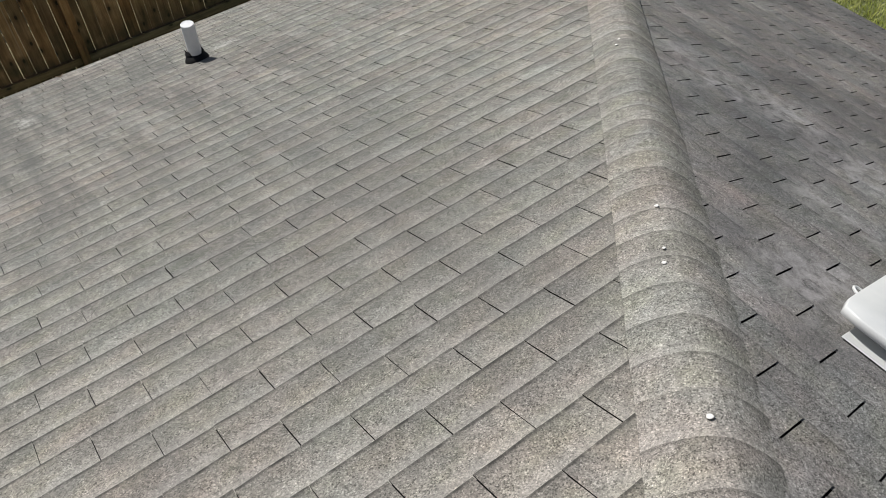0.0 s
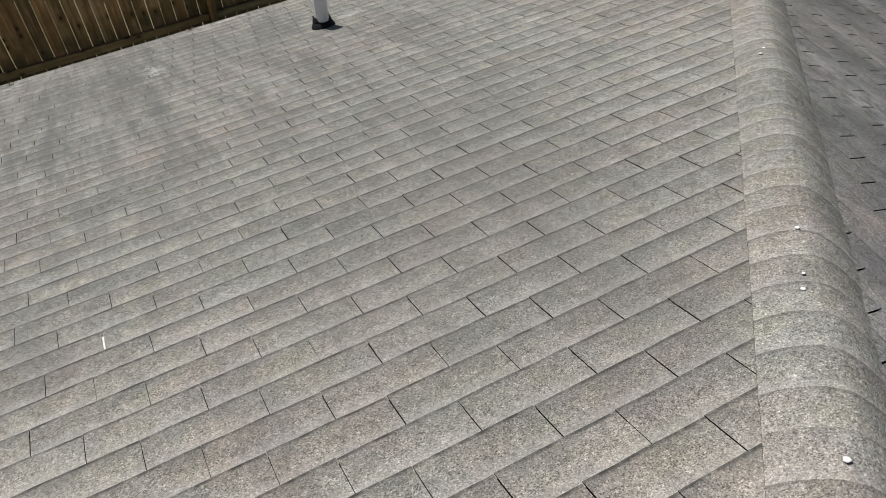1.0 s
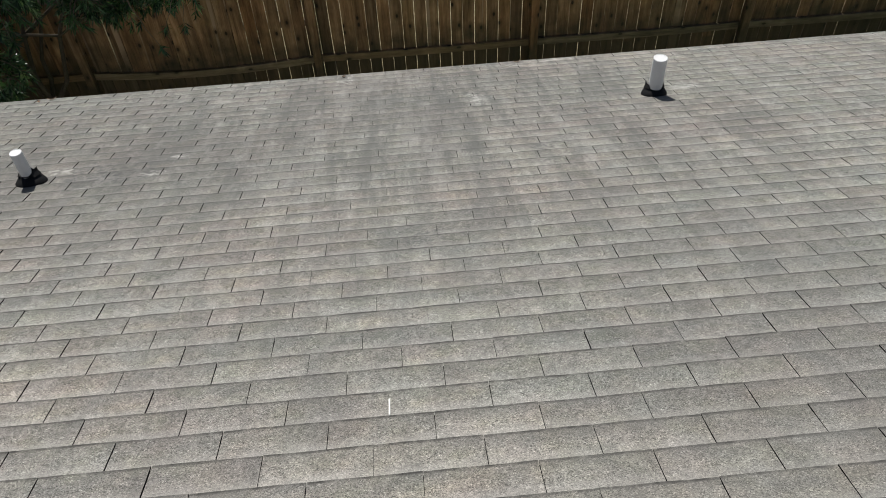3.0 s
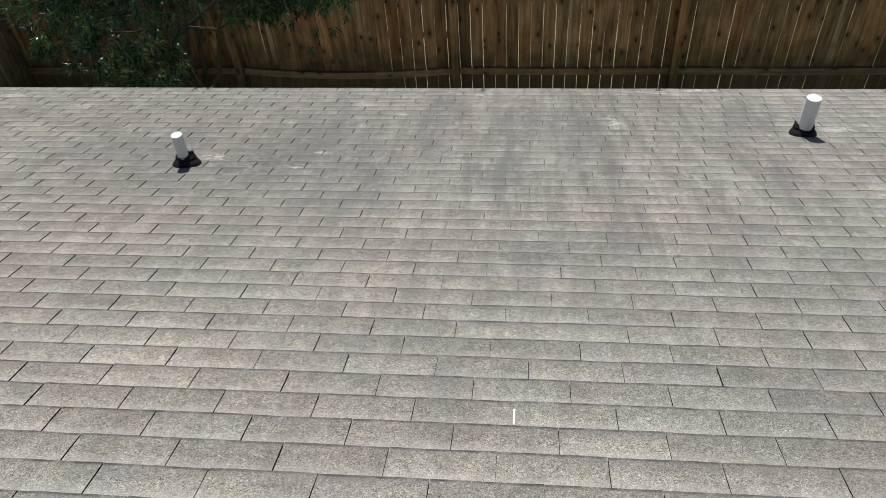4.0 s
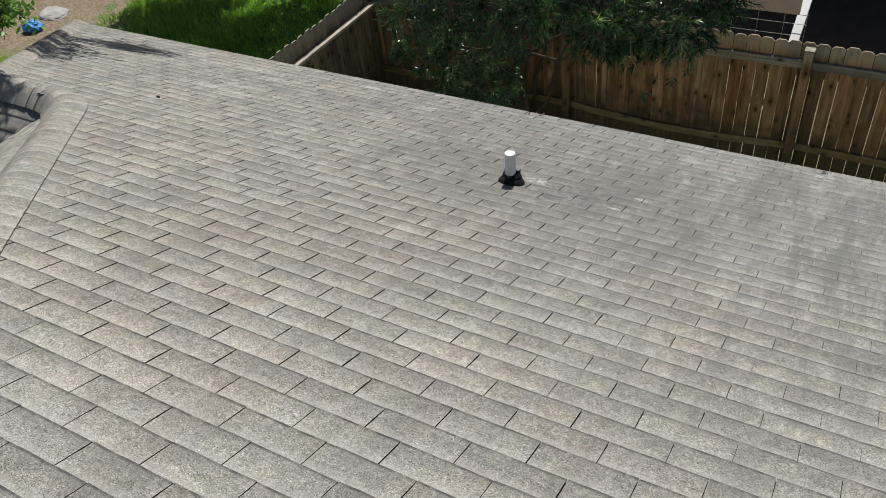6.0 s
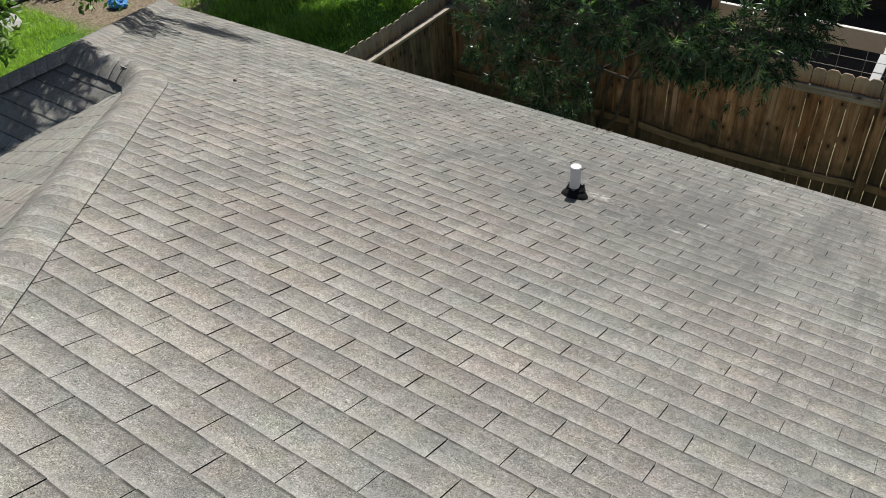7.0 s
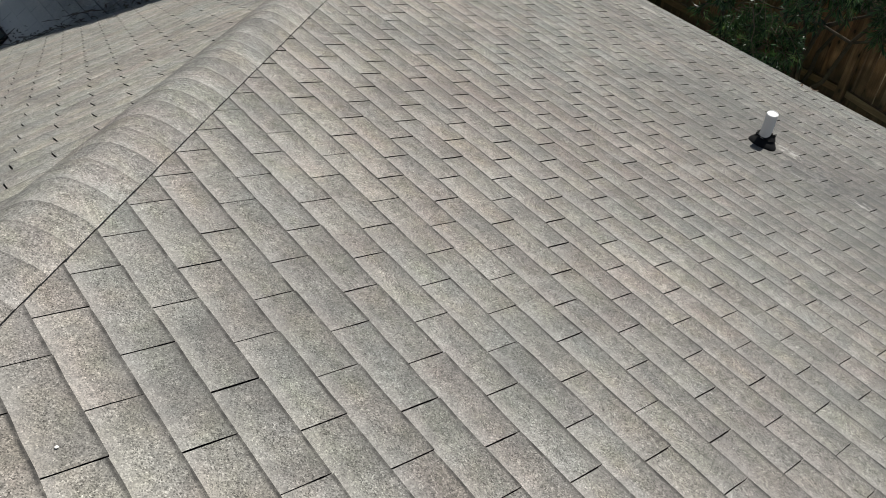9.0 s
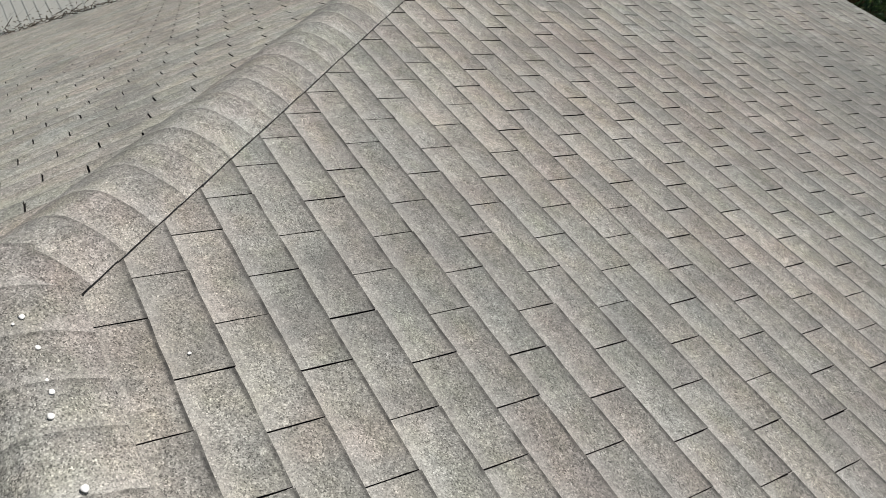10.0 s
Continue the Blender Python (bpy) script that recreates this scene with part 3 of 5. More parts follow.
top1, hip1, behind1 = back1 @ D, back1 @ E1, back1 @ (D + 4.2 * back_hip(face1_m))
in1 = (-0.2, 2.5)
h1 = [side_of(top1, hip1, in1), side_of(top1, behind1, in1), (0, 1, FALL1 + 0.02)]
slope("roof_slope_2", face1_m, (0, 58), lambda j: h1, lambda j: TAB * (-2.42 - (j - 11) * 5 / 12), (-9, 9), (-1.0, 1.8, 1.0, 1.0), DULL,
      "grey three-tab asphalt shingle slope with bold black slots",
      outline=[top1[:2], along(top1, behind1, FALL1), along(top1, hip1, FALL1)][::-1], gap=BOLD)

# the slope beyond the other hip, down to the valley
B = Vector((WING_X, Y_WING, Z_WING))
face2_m = slope_matrix((-1.6288, -1.8957, 4.9153), (-0.0221, 0.9984, 0.0518), (-0.9052, 0.0020, -0.4249))
back2 = face2_m.inverted()
top2, hip2 = back2 @ A, back2 @ B
valley_end = B + 4.4 * Vector((-1.038, -1, -0.55))
val2 = back2 @ valley_end
far2 = along(top2, back2 @ (A + 6.2 * back_hip(face2_m)), val2.y)
in2 = (0.2, 2.5)
h2 = [side_of(top2, hip2, in2), side_of(hip2, val2, in2), side_of(top2, far2, in2), (0, 1, val2.y)]
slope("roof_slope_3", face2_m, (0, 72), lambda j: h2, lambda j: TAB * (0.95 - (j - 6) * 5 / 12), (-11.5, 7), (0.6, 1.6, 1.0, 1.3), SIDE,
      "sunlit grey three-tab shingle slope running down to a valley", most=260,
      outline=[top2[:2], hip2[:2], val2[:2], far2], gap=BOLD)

# the wing's back slope, which falls away from the sun
uw, vw = Vector((-1, 0, 0)), Vector((0, -1, -0.55)).normalized()
wing_m = slope_matrix((WING_X, Y_WING, Z_WING), uw, vw)
backw = wing_m.inverted()
vw_end = backw @ valley_end
inw = (0.6, 0.3)
left_end = WING_X - WING_END
LEAN = BACK_HIP / math.sqrt(1 + 0.55 ** 2)
hw = [side_of((0, 0), vw_end, inw), (0, 1, vw_end.y), (1, -LEAN, left_end)]
slope("roof_slope_4", wing_m, (0, 42), lambda j: hw, lambda j: TAB * (0.2 + 0.4167 * j), (-1, 9), (1.0, 0.8, 1.0, 1.0), SHADED,
      "dark shingle slope of the wing beneath a tree, shade in its colour", most=200, gap=SHUT, lie=1.0,
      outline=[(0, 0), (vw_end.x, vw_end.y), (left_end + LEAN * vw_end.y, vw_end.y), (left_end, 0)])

# the wing's hipped end
END_FALL = 0.55 / BACK_HIP
end_m = slope_matrix((WING_END, Y_WING, Z_WING), (0, 1, 0), Vector((-1, 0, -END_FALL)).normalized())
END_COS = 1 / math.sqrt(1 + END_FALL ** 2)
END_RUN = (Z_WING - EAVE) / (END_FALL * END_COS)
MAIN_U, BACK_U = END_COS / END_HIP, END_COS / BACK_HIP
slope("roof_slope_5", end_m, (0, 22), lambda j: [(1, -MAIN_U, 0.0), (-1, -BACK_U, 0.0), (0, 1, END_RUN + 0.02)], lambda j: TAB * (0.4167 * j), (-3, 3), (0, 1.2, 1, 1), SIDE,
      "grey shingle hip end of the roof wing", most=60, gap=GAP, outline=[(0, 0), (END_RUN * MAIN_U, END_RUN), (-END_RUN * BACK_U, END_RUN)])

# the back slope, behind the ridge
back_m = slope_matrix((0, Y_RIDGE, Z_RIDGE), (-1, 0, 0), (0, -CT, -ST))
BACK_R, BACK_L, BACK_RUN = CT * back_hip(face1_m).x, -CT * back_hip(face2_m).x, Y_EAVE - RIDGE_Y
slope("roof_slope_6", back_m, (0, 53), lambda j: [(-1, -BACK_R, RIDGE_R), (1, -BACK_L, -RIDGE_L), (0, 1, BACK_RUN)], lambda j: TAB * 0.4167 * j, (-10, 10), (-0.4, 0.6, 1, 1), SIDE,
      "grey shingle slope behind the ridge", most=80, gap=GAP, outline=[(-RIDGE_L, 0), (-RIDGE_R, 0), (-RIDGE_R - BACK_RUN * BACK_R, BACK_RUN), (-RIDGE_L + BACK_RUN * BACK_L, BACK_RUN)])


# ---------------------------------------------------------------- ridge and hip caps
def cap_mesh(name, seed, half, fall_l, fall_r, n=12):
    """One cap shingle, bent over the ridge; the ridge runs along y, downhill, and the butt edge lies at y = COURSE."""
    r = random.Random(seed)
    verts, uvs, faces = [], [], []
    soft = 0.055                               # how round the bend is
    rows = ((-0.03, 0.006, -0.2), (-0.03, 0.0172, -0.2), (COURSE * 0.3, 0.0182, 0.3), (COURSE * 0.7, 0.0215, 0.7), (COURSE, 0.0245, 1.0), (COURSE, 0.0165, 1.0))
    q = len(rows)
    lift = [r.uniform(-0.0004, 0.0012) for _ in range(4)]
    left, right = half if isinstance(half, tuple) else (half, half)
    for i in range(n + 1):
        s = -left + (left + right) * i / n
        fall, half = (fall_l, left) if s < 0 else (fall_r, right)
        bend = fall * (math.sqrt(s * s + soft * soft) - soft) - 0.014 * (1 - abs(s / half) ** 2.6)
        worn, up = r.uniform(-0.002, 0.002), lift[min(3, i * 4 // (n + 1))]
        mid = 1 - abs(s / half) ** 3
        for y, z, v in rows:
            z = 0.0185 + (z - 0.0185) * (0.25 + 0.75 * mid) if z > 0.01 else z
            verts.append((s, y + (worn if v == 1.0 else 0), z + up * mid * max(v, 0) - bend)), uvs.append((0.02 + 0.96 * i / n, v))
    for i in range(n):
        for j in range(q - 1):
            a = i * q + j
            faces.append((a, a + 1, a + q + 1, a + q)[::-1])
    k = len(verts)
    for i in (0, n):                          # the cut edges, black inside
        for a in (1, 2, 3, 4):
            x, y, z = verts[i * q + a]
            verts.append((x, y, z - 0.0022)), uvs.append((i / n, 0.5))
    cut = len(faces)
    for a in range(3):
        faces.append((a + 1, a + 2, k + a + 1, k + a))
        e = n * q + 1
        faces.append((e + a, e + a + 1, k + 4 + a + 1, k + 4 + a)[::-1])
    me = mesh_from(name, verts, faces, uvs)
    me.materials.append(CAP), me.materials.append(ASPHALT)
    for f in me.polygons[cut:]:
        f.material_index = 1
    return me


def cap_line(name, stops, half, falls, label, first=0.0, seed=1):
    """Cap shingles laid one over the next along a line of points."""
    stops = [Vector(p) for p in stops]
    root = thing(name, stops[0], label, "ridge cap", kind="structure")
    meshes = [cap_mesh("cap_shingle", seed * 10 + s, half, *falls) for s in range(4)]
    r = random.Random(seed)
    spans = [(b - a).length for a, b in zip(stops, stops[1:])]
    for i in range(int(sum(spans) / COURSE)):
        s, leg = first + i * COURSE, 0
        while leg < len(spans) - 1 and s > spans[leg]:
            s, leg = s - spans[leg], leg + 1
        d = (stops[leg + 1] - stops[leg]).normalized()
        side = d.cross(Vector((0, 0, 1))).normalized()
        m = Matrix.Identity(4)
        for c, v in enumerate((side, d, side.cross(d))):
            m.col[c][:3] = v
        m.col[3][:3] = stops[leg] + d * s - stops[0]
        ob = put("cap_shingle", r.choice(meshes), CAP, root, m=m @ pose(r.uniform(-0.001, 0.001), r.uniform(-0.009, 0.009), r.uniform(0, 0.0008), 0, r.uniform(-0.15, 0.15), r.uniform(-0.2, 0.2)))
        ob.color = (r.choice((0.32, 0.36, 0.42, 0.48)), 0, 0, 1)
    return root


def bent(a, b, c, reach, n=6):
    """The points of a round turn from the line a-b into the line b-c."""
    p, q = b + (a - b).normalized() * reach, b + (c - b).normalized() * reach
    return [p.lerp(b, f).lerp(b.lerp(q, f), f) for f in [i / n for i in range(n + 1)]]


HALF = 0.158
W = Vector((WING_END, Y_WING, Z_WING))
turn = bent(A, B, W, 0.42)
cap_line("hip_cap_1", (D, E1), 0.140, (0.48, 0.585), "rounded grey hip cap of overlapping shingles with white dabs", seed=2)
cap_line("hip_cap_2", [A] + turn[:4], (0.185, 0.148), (0.53, 0.485), "smooth rounded grey hip cap of overlapping shingles", seed=3)
cap_line("hip_cap_3", (A, A + 6.0 * back_hip(face2_m)), HALF, (0.52, 0.60), "grey hip cap behind the ridge", seed=4)
cap_line("hip_cap_4", (D, D + 6.0 * back_hip(face1_m)), HALF, (0.51, 0.51), "grey hip cap behind the ridge", seed=5)
cap_line("ridge_cap_1", (D + Vector((0.02, 0, 0)), A - Vector((0.10, 0, 0))), HALF, (0.65, 0.60), "grey ridge cap of overlapping shingles with white dabs", seed=6)
cap_line("ridge_cap_2", turn[3:] + [W], HALF, (0.74, 0.74), "grey ridge cap along the wing", seed=7)
cap_line("hip_cap_5", (W, (CORNER, Y_EAVE * CT, EAVE)), 0.14, (0.58, 0.58), "grey hip cap at the end of the wing", seed=8)
cap_line("hip_cap_6", (W, W + 1.8 * Vector((-BACK_HIP, -1, -0.55))), 0.14, (0.55, 0.55), "grey hip cap at the end of the wing", seed=9)

# ---------------------------------------------------------------- eave and walls
bm = bmesh.new()
ye = Y_EAVE * CT
box(bm, (CORNER, ye - 0.03, EAVE - 0.24), (HIP1_END, ye - 0.006, EAVE - 0.035), 0.004)
part("fascia_1", bm, FASCIA, None)
tagged(bpy.data.objects["fascia_1"], "painted timber fascia board under the eave", "fascia", kind="structure")
bm = bmesh.new()
box(bm, (CORNER + 0.01, Y_WING - END_RUN * BACK_U, EAVE - 0.24), (CORNER + 0.034, ye - 0.04, EAVE - 0.035), 0.004)
part("fascia_2", bm, FASCIA, None)
tagged(bpy.data.objects["fascia_2"], "painted timber fascia board at the wing's end", "fascia", kind="structure")
# a dark gutter along the wing's end, open at the top
prof = [(0.0, 0.0), (0.0, -0.11), (-0.03, -0.125), (-0.085, -0.125), (-0.12, -0.06), (-0.125, 0.0), (-0.121, 0.0), (-0.115, -0.058), (-0.082, -0.120), (-0.032, -0.120), (-0.005, -0.106), (-0.005, 0.0)]
y0, y1 = Y_WING - END_RUN * BACK_U, ye - 0.03
verts = [(CORNER + 0.006 + x, y, EAVE - 0.02 + z) for y in (y0, y1) for x, z in prof]
n = len(prof)
faces = [tuple(range(n)), tuple(range(2 * n - 1, n - 1, -1))] + [(i, i + n, (i + 1) % n + n, (i + 1) % n) for i in range(n)]
put("gutter_1", mesh_from("gutter_1", verts, faces), RUBBER, None, "dark metal gutter along the end of the wing", "gutter", kind="structure")
for i, (lo, hi) in enumerate((((CORNER + 0.5, ye - 0.75, 0), (HIP1_END - 0.6, ye - 0.55, EAVE - 0.05)), ((CORNER + 0.5, 0.3, 0), (CORNER + 0.7, ye - 0.75, EAVE - 0.45)), ((HIP1_END - 0.8, -6.0, 0), (HIP1_END - 0.6, ye - 0.75, EAVE - 0.35)))):
    bm = bmesh.new()
    box(bm, lo, hi)
    part(f"wall_{i + 1}", bm, BOUNCE_WALL, None)
    tagged(bpy.data.objects[f"wall_{i + 1}"], "unseen house wall under the eave, kept pale to bounce light", "wall", kind="structure")


# ---------------------------------------------------------------- ground
bm = bmesh.new()
bmesh.ops.create_grid(bm, x_segments=60, y_segments=60, size=60)
for v in bm.verts:
    v.co.z = 0.05 * noise.noise(v.co * 0.35) - 0.02
g = part("ground", bm, GROUND, None)
tagged(g, "green lawn with bare dry soil round the house", "ground", kind="structure")


# ---------------------------------------------------------------- vent pipes
def vent_pipe(x, y, height, radius, label):
    base = on_roof(x, y)
    root = thing("vent_pipe", base, label, "vent pipe", "plumbing vents on the roof")
    tilt = Matrix.Rotation(-TH, 4, "X")
    bm = bmesh.new()
    inner = radius * 0.86
    prof = [(radius, -0.1), (radius, height - 0.003), (radius - 0.003, height), (inner, height), (inner, height - 0.002)]
    rings = [[bm.verts.new((r * math.cos(a), r * math.sin(a), z)) for a in [2 * math.pi * s / 32 for s in range(32)]] for r, z in prof]
    for p, q in zip(rings, rings[1:]):
        for s in range(32):
            bm.faces.new((p[s], p[(s + 1) % 32], q[(s + 1) % 32], q[s]))
    bm.faces.new(rings[-1])
    part("pipe", bm, PVC, root, "white plastic pipe", smooth=False)
    # the boot: a low cone, its collar bare where the rubber has torn away
    r = random.Random(int(abs(x) * 100))
    foot, n = 0.084, 36

    def ring(bm, f, z, jag=0.0, grow=0.0):
        rr = foot + (radius - foot) * f + grow
        return [bm.verts.new(tilt @ Vector((rr * math.cos(a), rr * math.sin(a), z + r.uniform(-jag, jag)))) for a in [2 * math.pi * s / n for s in range(n)]]

    def skin(bm, rings, keep=lambda s: True):
        for p, q in zip(rings, rings[1:]):
            for s in range(n):
                if keep(s):
                    bm.faces.new((p[s], p[(s + 1) % n], q[(s + 1) % n], q[s]))

    bm = bmesh.new()
    skin(bm, [ring(bm, f, z) for f, z in ((0.0, 0.004), (0.03, 0.014), (0.30, 0.032), (0.62, 0.052))])
    part("boot", bm, RUBBER, root, "low black rubber boot", smooth=True)
    bm = bmesh.new()
    skin(bm, [ring(bm, f, z) for f, z in ((0.58, 0.049), (0.80, 0.064), (0.93, 0.075))])
    part("collar", bm, LEAD, root, "bare grey collar")
    bm = bmesh.new()                            # the torn rubber, standing off on the shaded side
    torn = [ring(bm, 0.50, 0.052, 0.0, 0.003), ring(bm, 0.80, 0.074, 0.003, 0.006), ring(bm, 0.95, 0.090, 0.020, 0.010)]
    skin(bm, torn, lambda s: math.sin(2 * math.pi * (s + 0.5) / n) < 0.12 and s not in (23, 24))
    part("torn_rubber", bm, RUBBER, root, "torn black rubber flaps")
    return root


vent_pipe(-1.985, 2.457, 0.225, 0.033, "short white plastic vent pipe in a torn black boot")
vent_pipe(1.775, 3.235, 0.285, 0.045, "white plastic vent pipe in a black rubber boot")


# ---------------------------------------------------------------- box vent on the side slope
def roof_vent(u, v):
    root = thing("roof_vent", face1_m @ Vector((u, v, 0)), "white painted metal slant-back roof vent", "roof vent")
    root.rotation_mode = "QUATERNION"
    root.rotation_quaternion = face1_m.to_quaternion()
    bm = bmesh.new()
    box(bm, (-0.22, -0.02, 0.008), (0.20, 0.44, 0.012), 0.0015)
    part("flange", bm, WHITE_METAL, root, "flat white flange")
    bm = bmesh.new()
    box(bm, (-0.135, 0.075, 0.0125), (0.135, 0.345, 0.062), 0.004)
    part("collar", bm, RUBBER, root, "dark mesh collar")
    bm = bmesh.new()
    n, rings = 40, []
    for grow, z in ((1.0, 0.050), (1.0, 0.069), (0.995, 0.0725), (0.985, 0.0745), (0.6, 0.076), (0.2, 0.0765)):
        ring = []
        for s in range(n):
            a = 2 * math.pi * s / n
            c, d = math.cos(a), math.sin(a)
            k = 0.245 / (abs(c) ** 12 + abs(d) ** 12) ** (1 / 12)
            ring.append(bm.verts.new((-0.03 + c * k * grow, 0.238 + d * k * grow, z + 0.05 * (d * k * grow + 0.19))))
        rings.append(ring)
    for p, q in zip(rings, rings[1:]):
        for s in range(n):
            bm.faces.new((p[s], p[(s + 1) % n], q[(s + 1) % n], q[s]))
    bm.faces.new(rings[-1])
    bm.faces.new(rings[0][::-1])
    part("hood", bm, WHITE_METAL, root, "white hood with rounded corners", smooth=True)
    bm = bmesh.new()
    tube(bm, [(-0.262 - 0.034 * math.sin(a), 0.165 - 0.020 * math.cos(a), 0.060 + 0.006 * math.sin(a)) for a in [math.pi * i / 10 for i in range(11)]], [0.0045] * 11, 6)
    part("bracket", bm, WHITE_METAL, root, "small white wire loop")
    return root


roof_vent(-0.285, 1.352)


# ---------------------------------------------------------------- skylight on the wing
bm = bmesh.new()
sk = wing_m @ Matrix.Translation((3.15, 2.84, 0.004))
root = thing("skylight", sk.translation, "dark glazed panel lying on the shaded wing slope", "skylight")
root.rotation_mode = "QUATERNION"
root.rotation_quaternion = sk.to_quaternion()
box(bm, (-0.54, -0.125, 0.0), (0.54, 0.125, 0.03), 0.006)
part("frame", bm, RUBBER, root, "black metal frame")
bm = bmesh.new()
box(bm, (-0.52, -0.108, 0.03), (0.52, 0.108, 0.036))
part("pane", bm, DARK_GLASS, root, "dark glass pane")


# ---------------------------------------------------------------- white dabs of sealant
def dab(at, m, size, seed, along=1.0):
    r = random.Random(seed)
    bm = bmesh.new()
    bmesh.ops.create_icosphere(bm, subdivisions=2, radius=1.0)
    for v in bm.verts:
        k = 1 + 0.35 * noise.noise(v.co * 1.7 + Vector((seed * 3.1, 0, 0)))
        v.co = Vector((v.co.x * size * k, v.co.y * size * along * k, max(v.co.z, -0.2) * size * 0.32))
    ob = part("sealant_dab", bm, SEALANT, None, smooth=True)
    ob.matrix_basis = Matrix.Translation(at) @ m.to_quaternion().to_matrix().to_4x4()
    tagged(ob, "small white dab of sealant on a shingle", "sealant", "sealant dabs")


hip_dir = (E1 - D).normalized()
for i, (s, side, size) in enumerate(((0.70, -0.010, 0.010), (1.25, -0.037, 0.009), (1.32, -0.030, 0.007), (1.545, -0.026, 0.009), (2.99, -0.050, 0.010), (3.06, -0.035, 0.008))):
    q = D + hip_dir * s + Vector((0.72, -0.694, 0)) * side + Vector((0, 0, 0.0385 - 3.5 * side * side))
    dab(q, main_m, size * 0.8, i)
for i, (x, y, size) in enumerate(((-1.415, -1.856, 0.009), (-1.40, -1.873, 0.005), (-1.328, -1.845, 0.008), (-1.245, -1.846, 0.006), (-1.216, -1.843, 0.009), (-1.163, -1.855, 0.010), (-1.001, -1.837, 0.011))):
    dab(Vector((x, y, Z_RIDGE + 0.0195 - 0.35 * (y + 1.85))), main_m, size * 0.8, 20 + i, 0.8)
dab(on_roof(-1.278, -1.744, 0.006), main_m, 0.0042, 40)
# a strip of sealant in one slot
bm = bmesh.new()
box(bm, (-0.0026, 0.004, 0.001), (0.0026, 0.085, 0.0070), 0.001)
ob = part("sealant_strip", bm, SEALANT, None)
ob.matrix_basis = main_m @ pose(0.001, LAID, 0)
tagged(ob, "white strip of sealant in a shingle slot", "sealant")


# ---------------------------------------------------------------- fences
def picket_mesh(name, width, height, seed, thick=0.016, lap=0.0):
    """A dog-eared board, standing on z = 0, its wide side along x, its edges worn; lap: how far the far half reaches under the next."""
    ear = 0.030
    w, n = width / 2, 14
    levels = [(height - ear) * i / n for i in range(n + 1)]
    rings = []
    for y, grow in ((-thick / 2, -0.0012), (-thick / 2 + 0.0015, 0.0), (0.002, 0.0), (0.0025, lap), (thick / 2, lap)):
        rr = random.Random(seed)
        wl = w + grow
        right = [(wl + rr.uniform(-0.0022, 0.0014), z) for z in levels]
        left = [(-wl + rr.uniform(-0.0014, 0.0022), z) for z in levels]
        rings.append([(x, y, z) for x, z in right + [(wl - ear, height + grow), (-wl + ear, height + grow)] + left[::-1]])
    m = len(rings[0])
    verts = [p for ring in rings for p in ring]
    faces = [tuple(range(m)), tuple(range(5 * m - 1, 4 * m - 1, -1))]
    for k in range(4):
        faces += [(k * m + i, k * m + i + m, k * m + (i + 1) % m + m, k * m + (i + 1) % m) for i in range(m)]
    return mesh_from(name, verts, faces)


def bowed(bm, lo, hi, drop, n=10):
    """A squared timber along x whose middle hangs by drop."""
    rings = []
    for i in range(n + 1):
        f = i / n
        x, dz = lo[0] + (hi[0] - lo[0]) * f, -4 * drop * f * (1 - f)
        ys = (lo[1], lo[1] + 0.003, hi[1] - 0.003, hi[1])
        z0, z1 = lo[2] + dz, hi[2] + dz
        ring = [(ys[0], z0 + 0.003), (ys[1], z0), (ys[2], z0), (ys[3], z0 + 0.003), (ys[3], z1 - 0.003), (ys[2], z1), (ys[1], z1), (ys[0], z1 - 0.003)]
        rings.append([bm.verts.new((x, y, z)) for y, z in ring])
    for p, q in zip(rings, rings[1:]):
        for i in range(8):
            bm.faces.new((p[i], q[i], q[(i + 1) % 8], p[(i + 1) % 8]))
    bm.faces.new(rings[0])
    bm.faces.new(rings[-1][::-1])


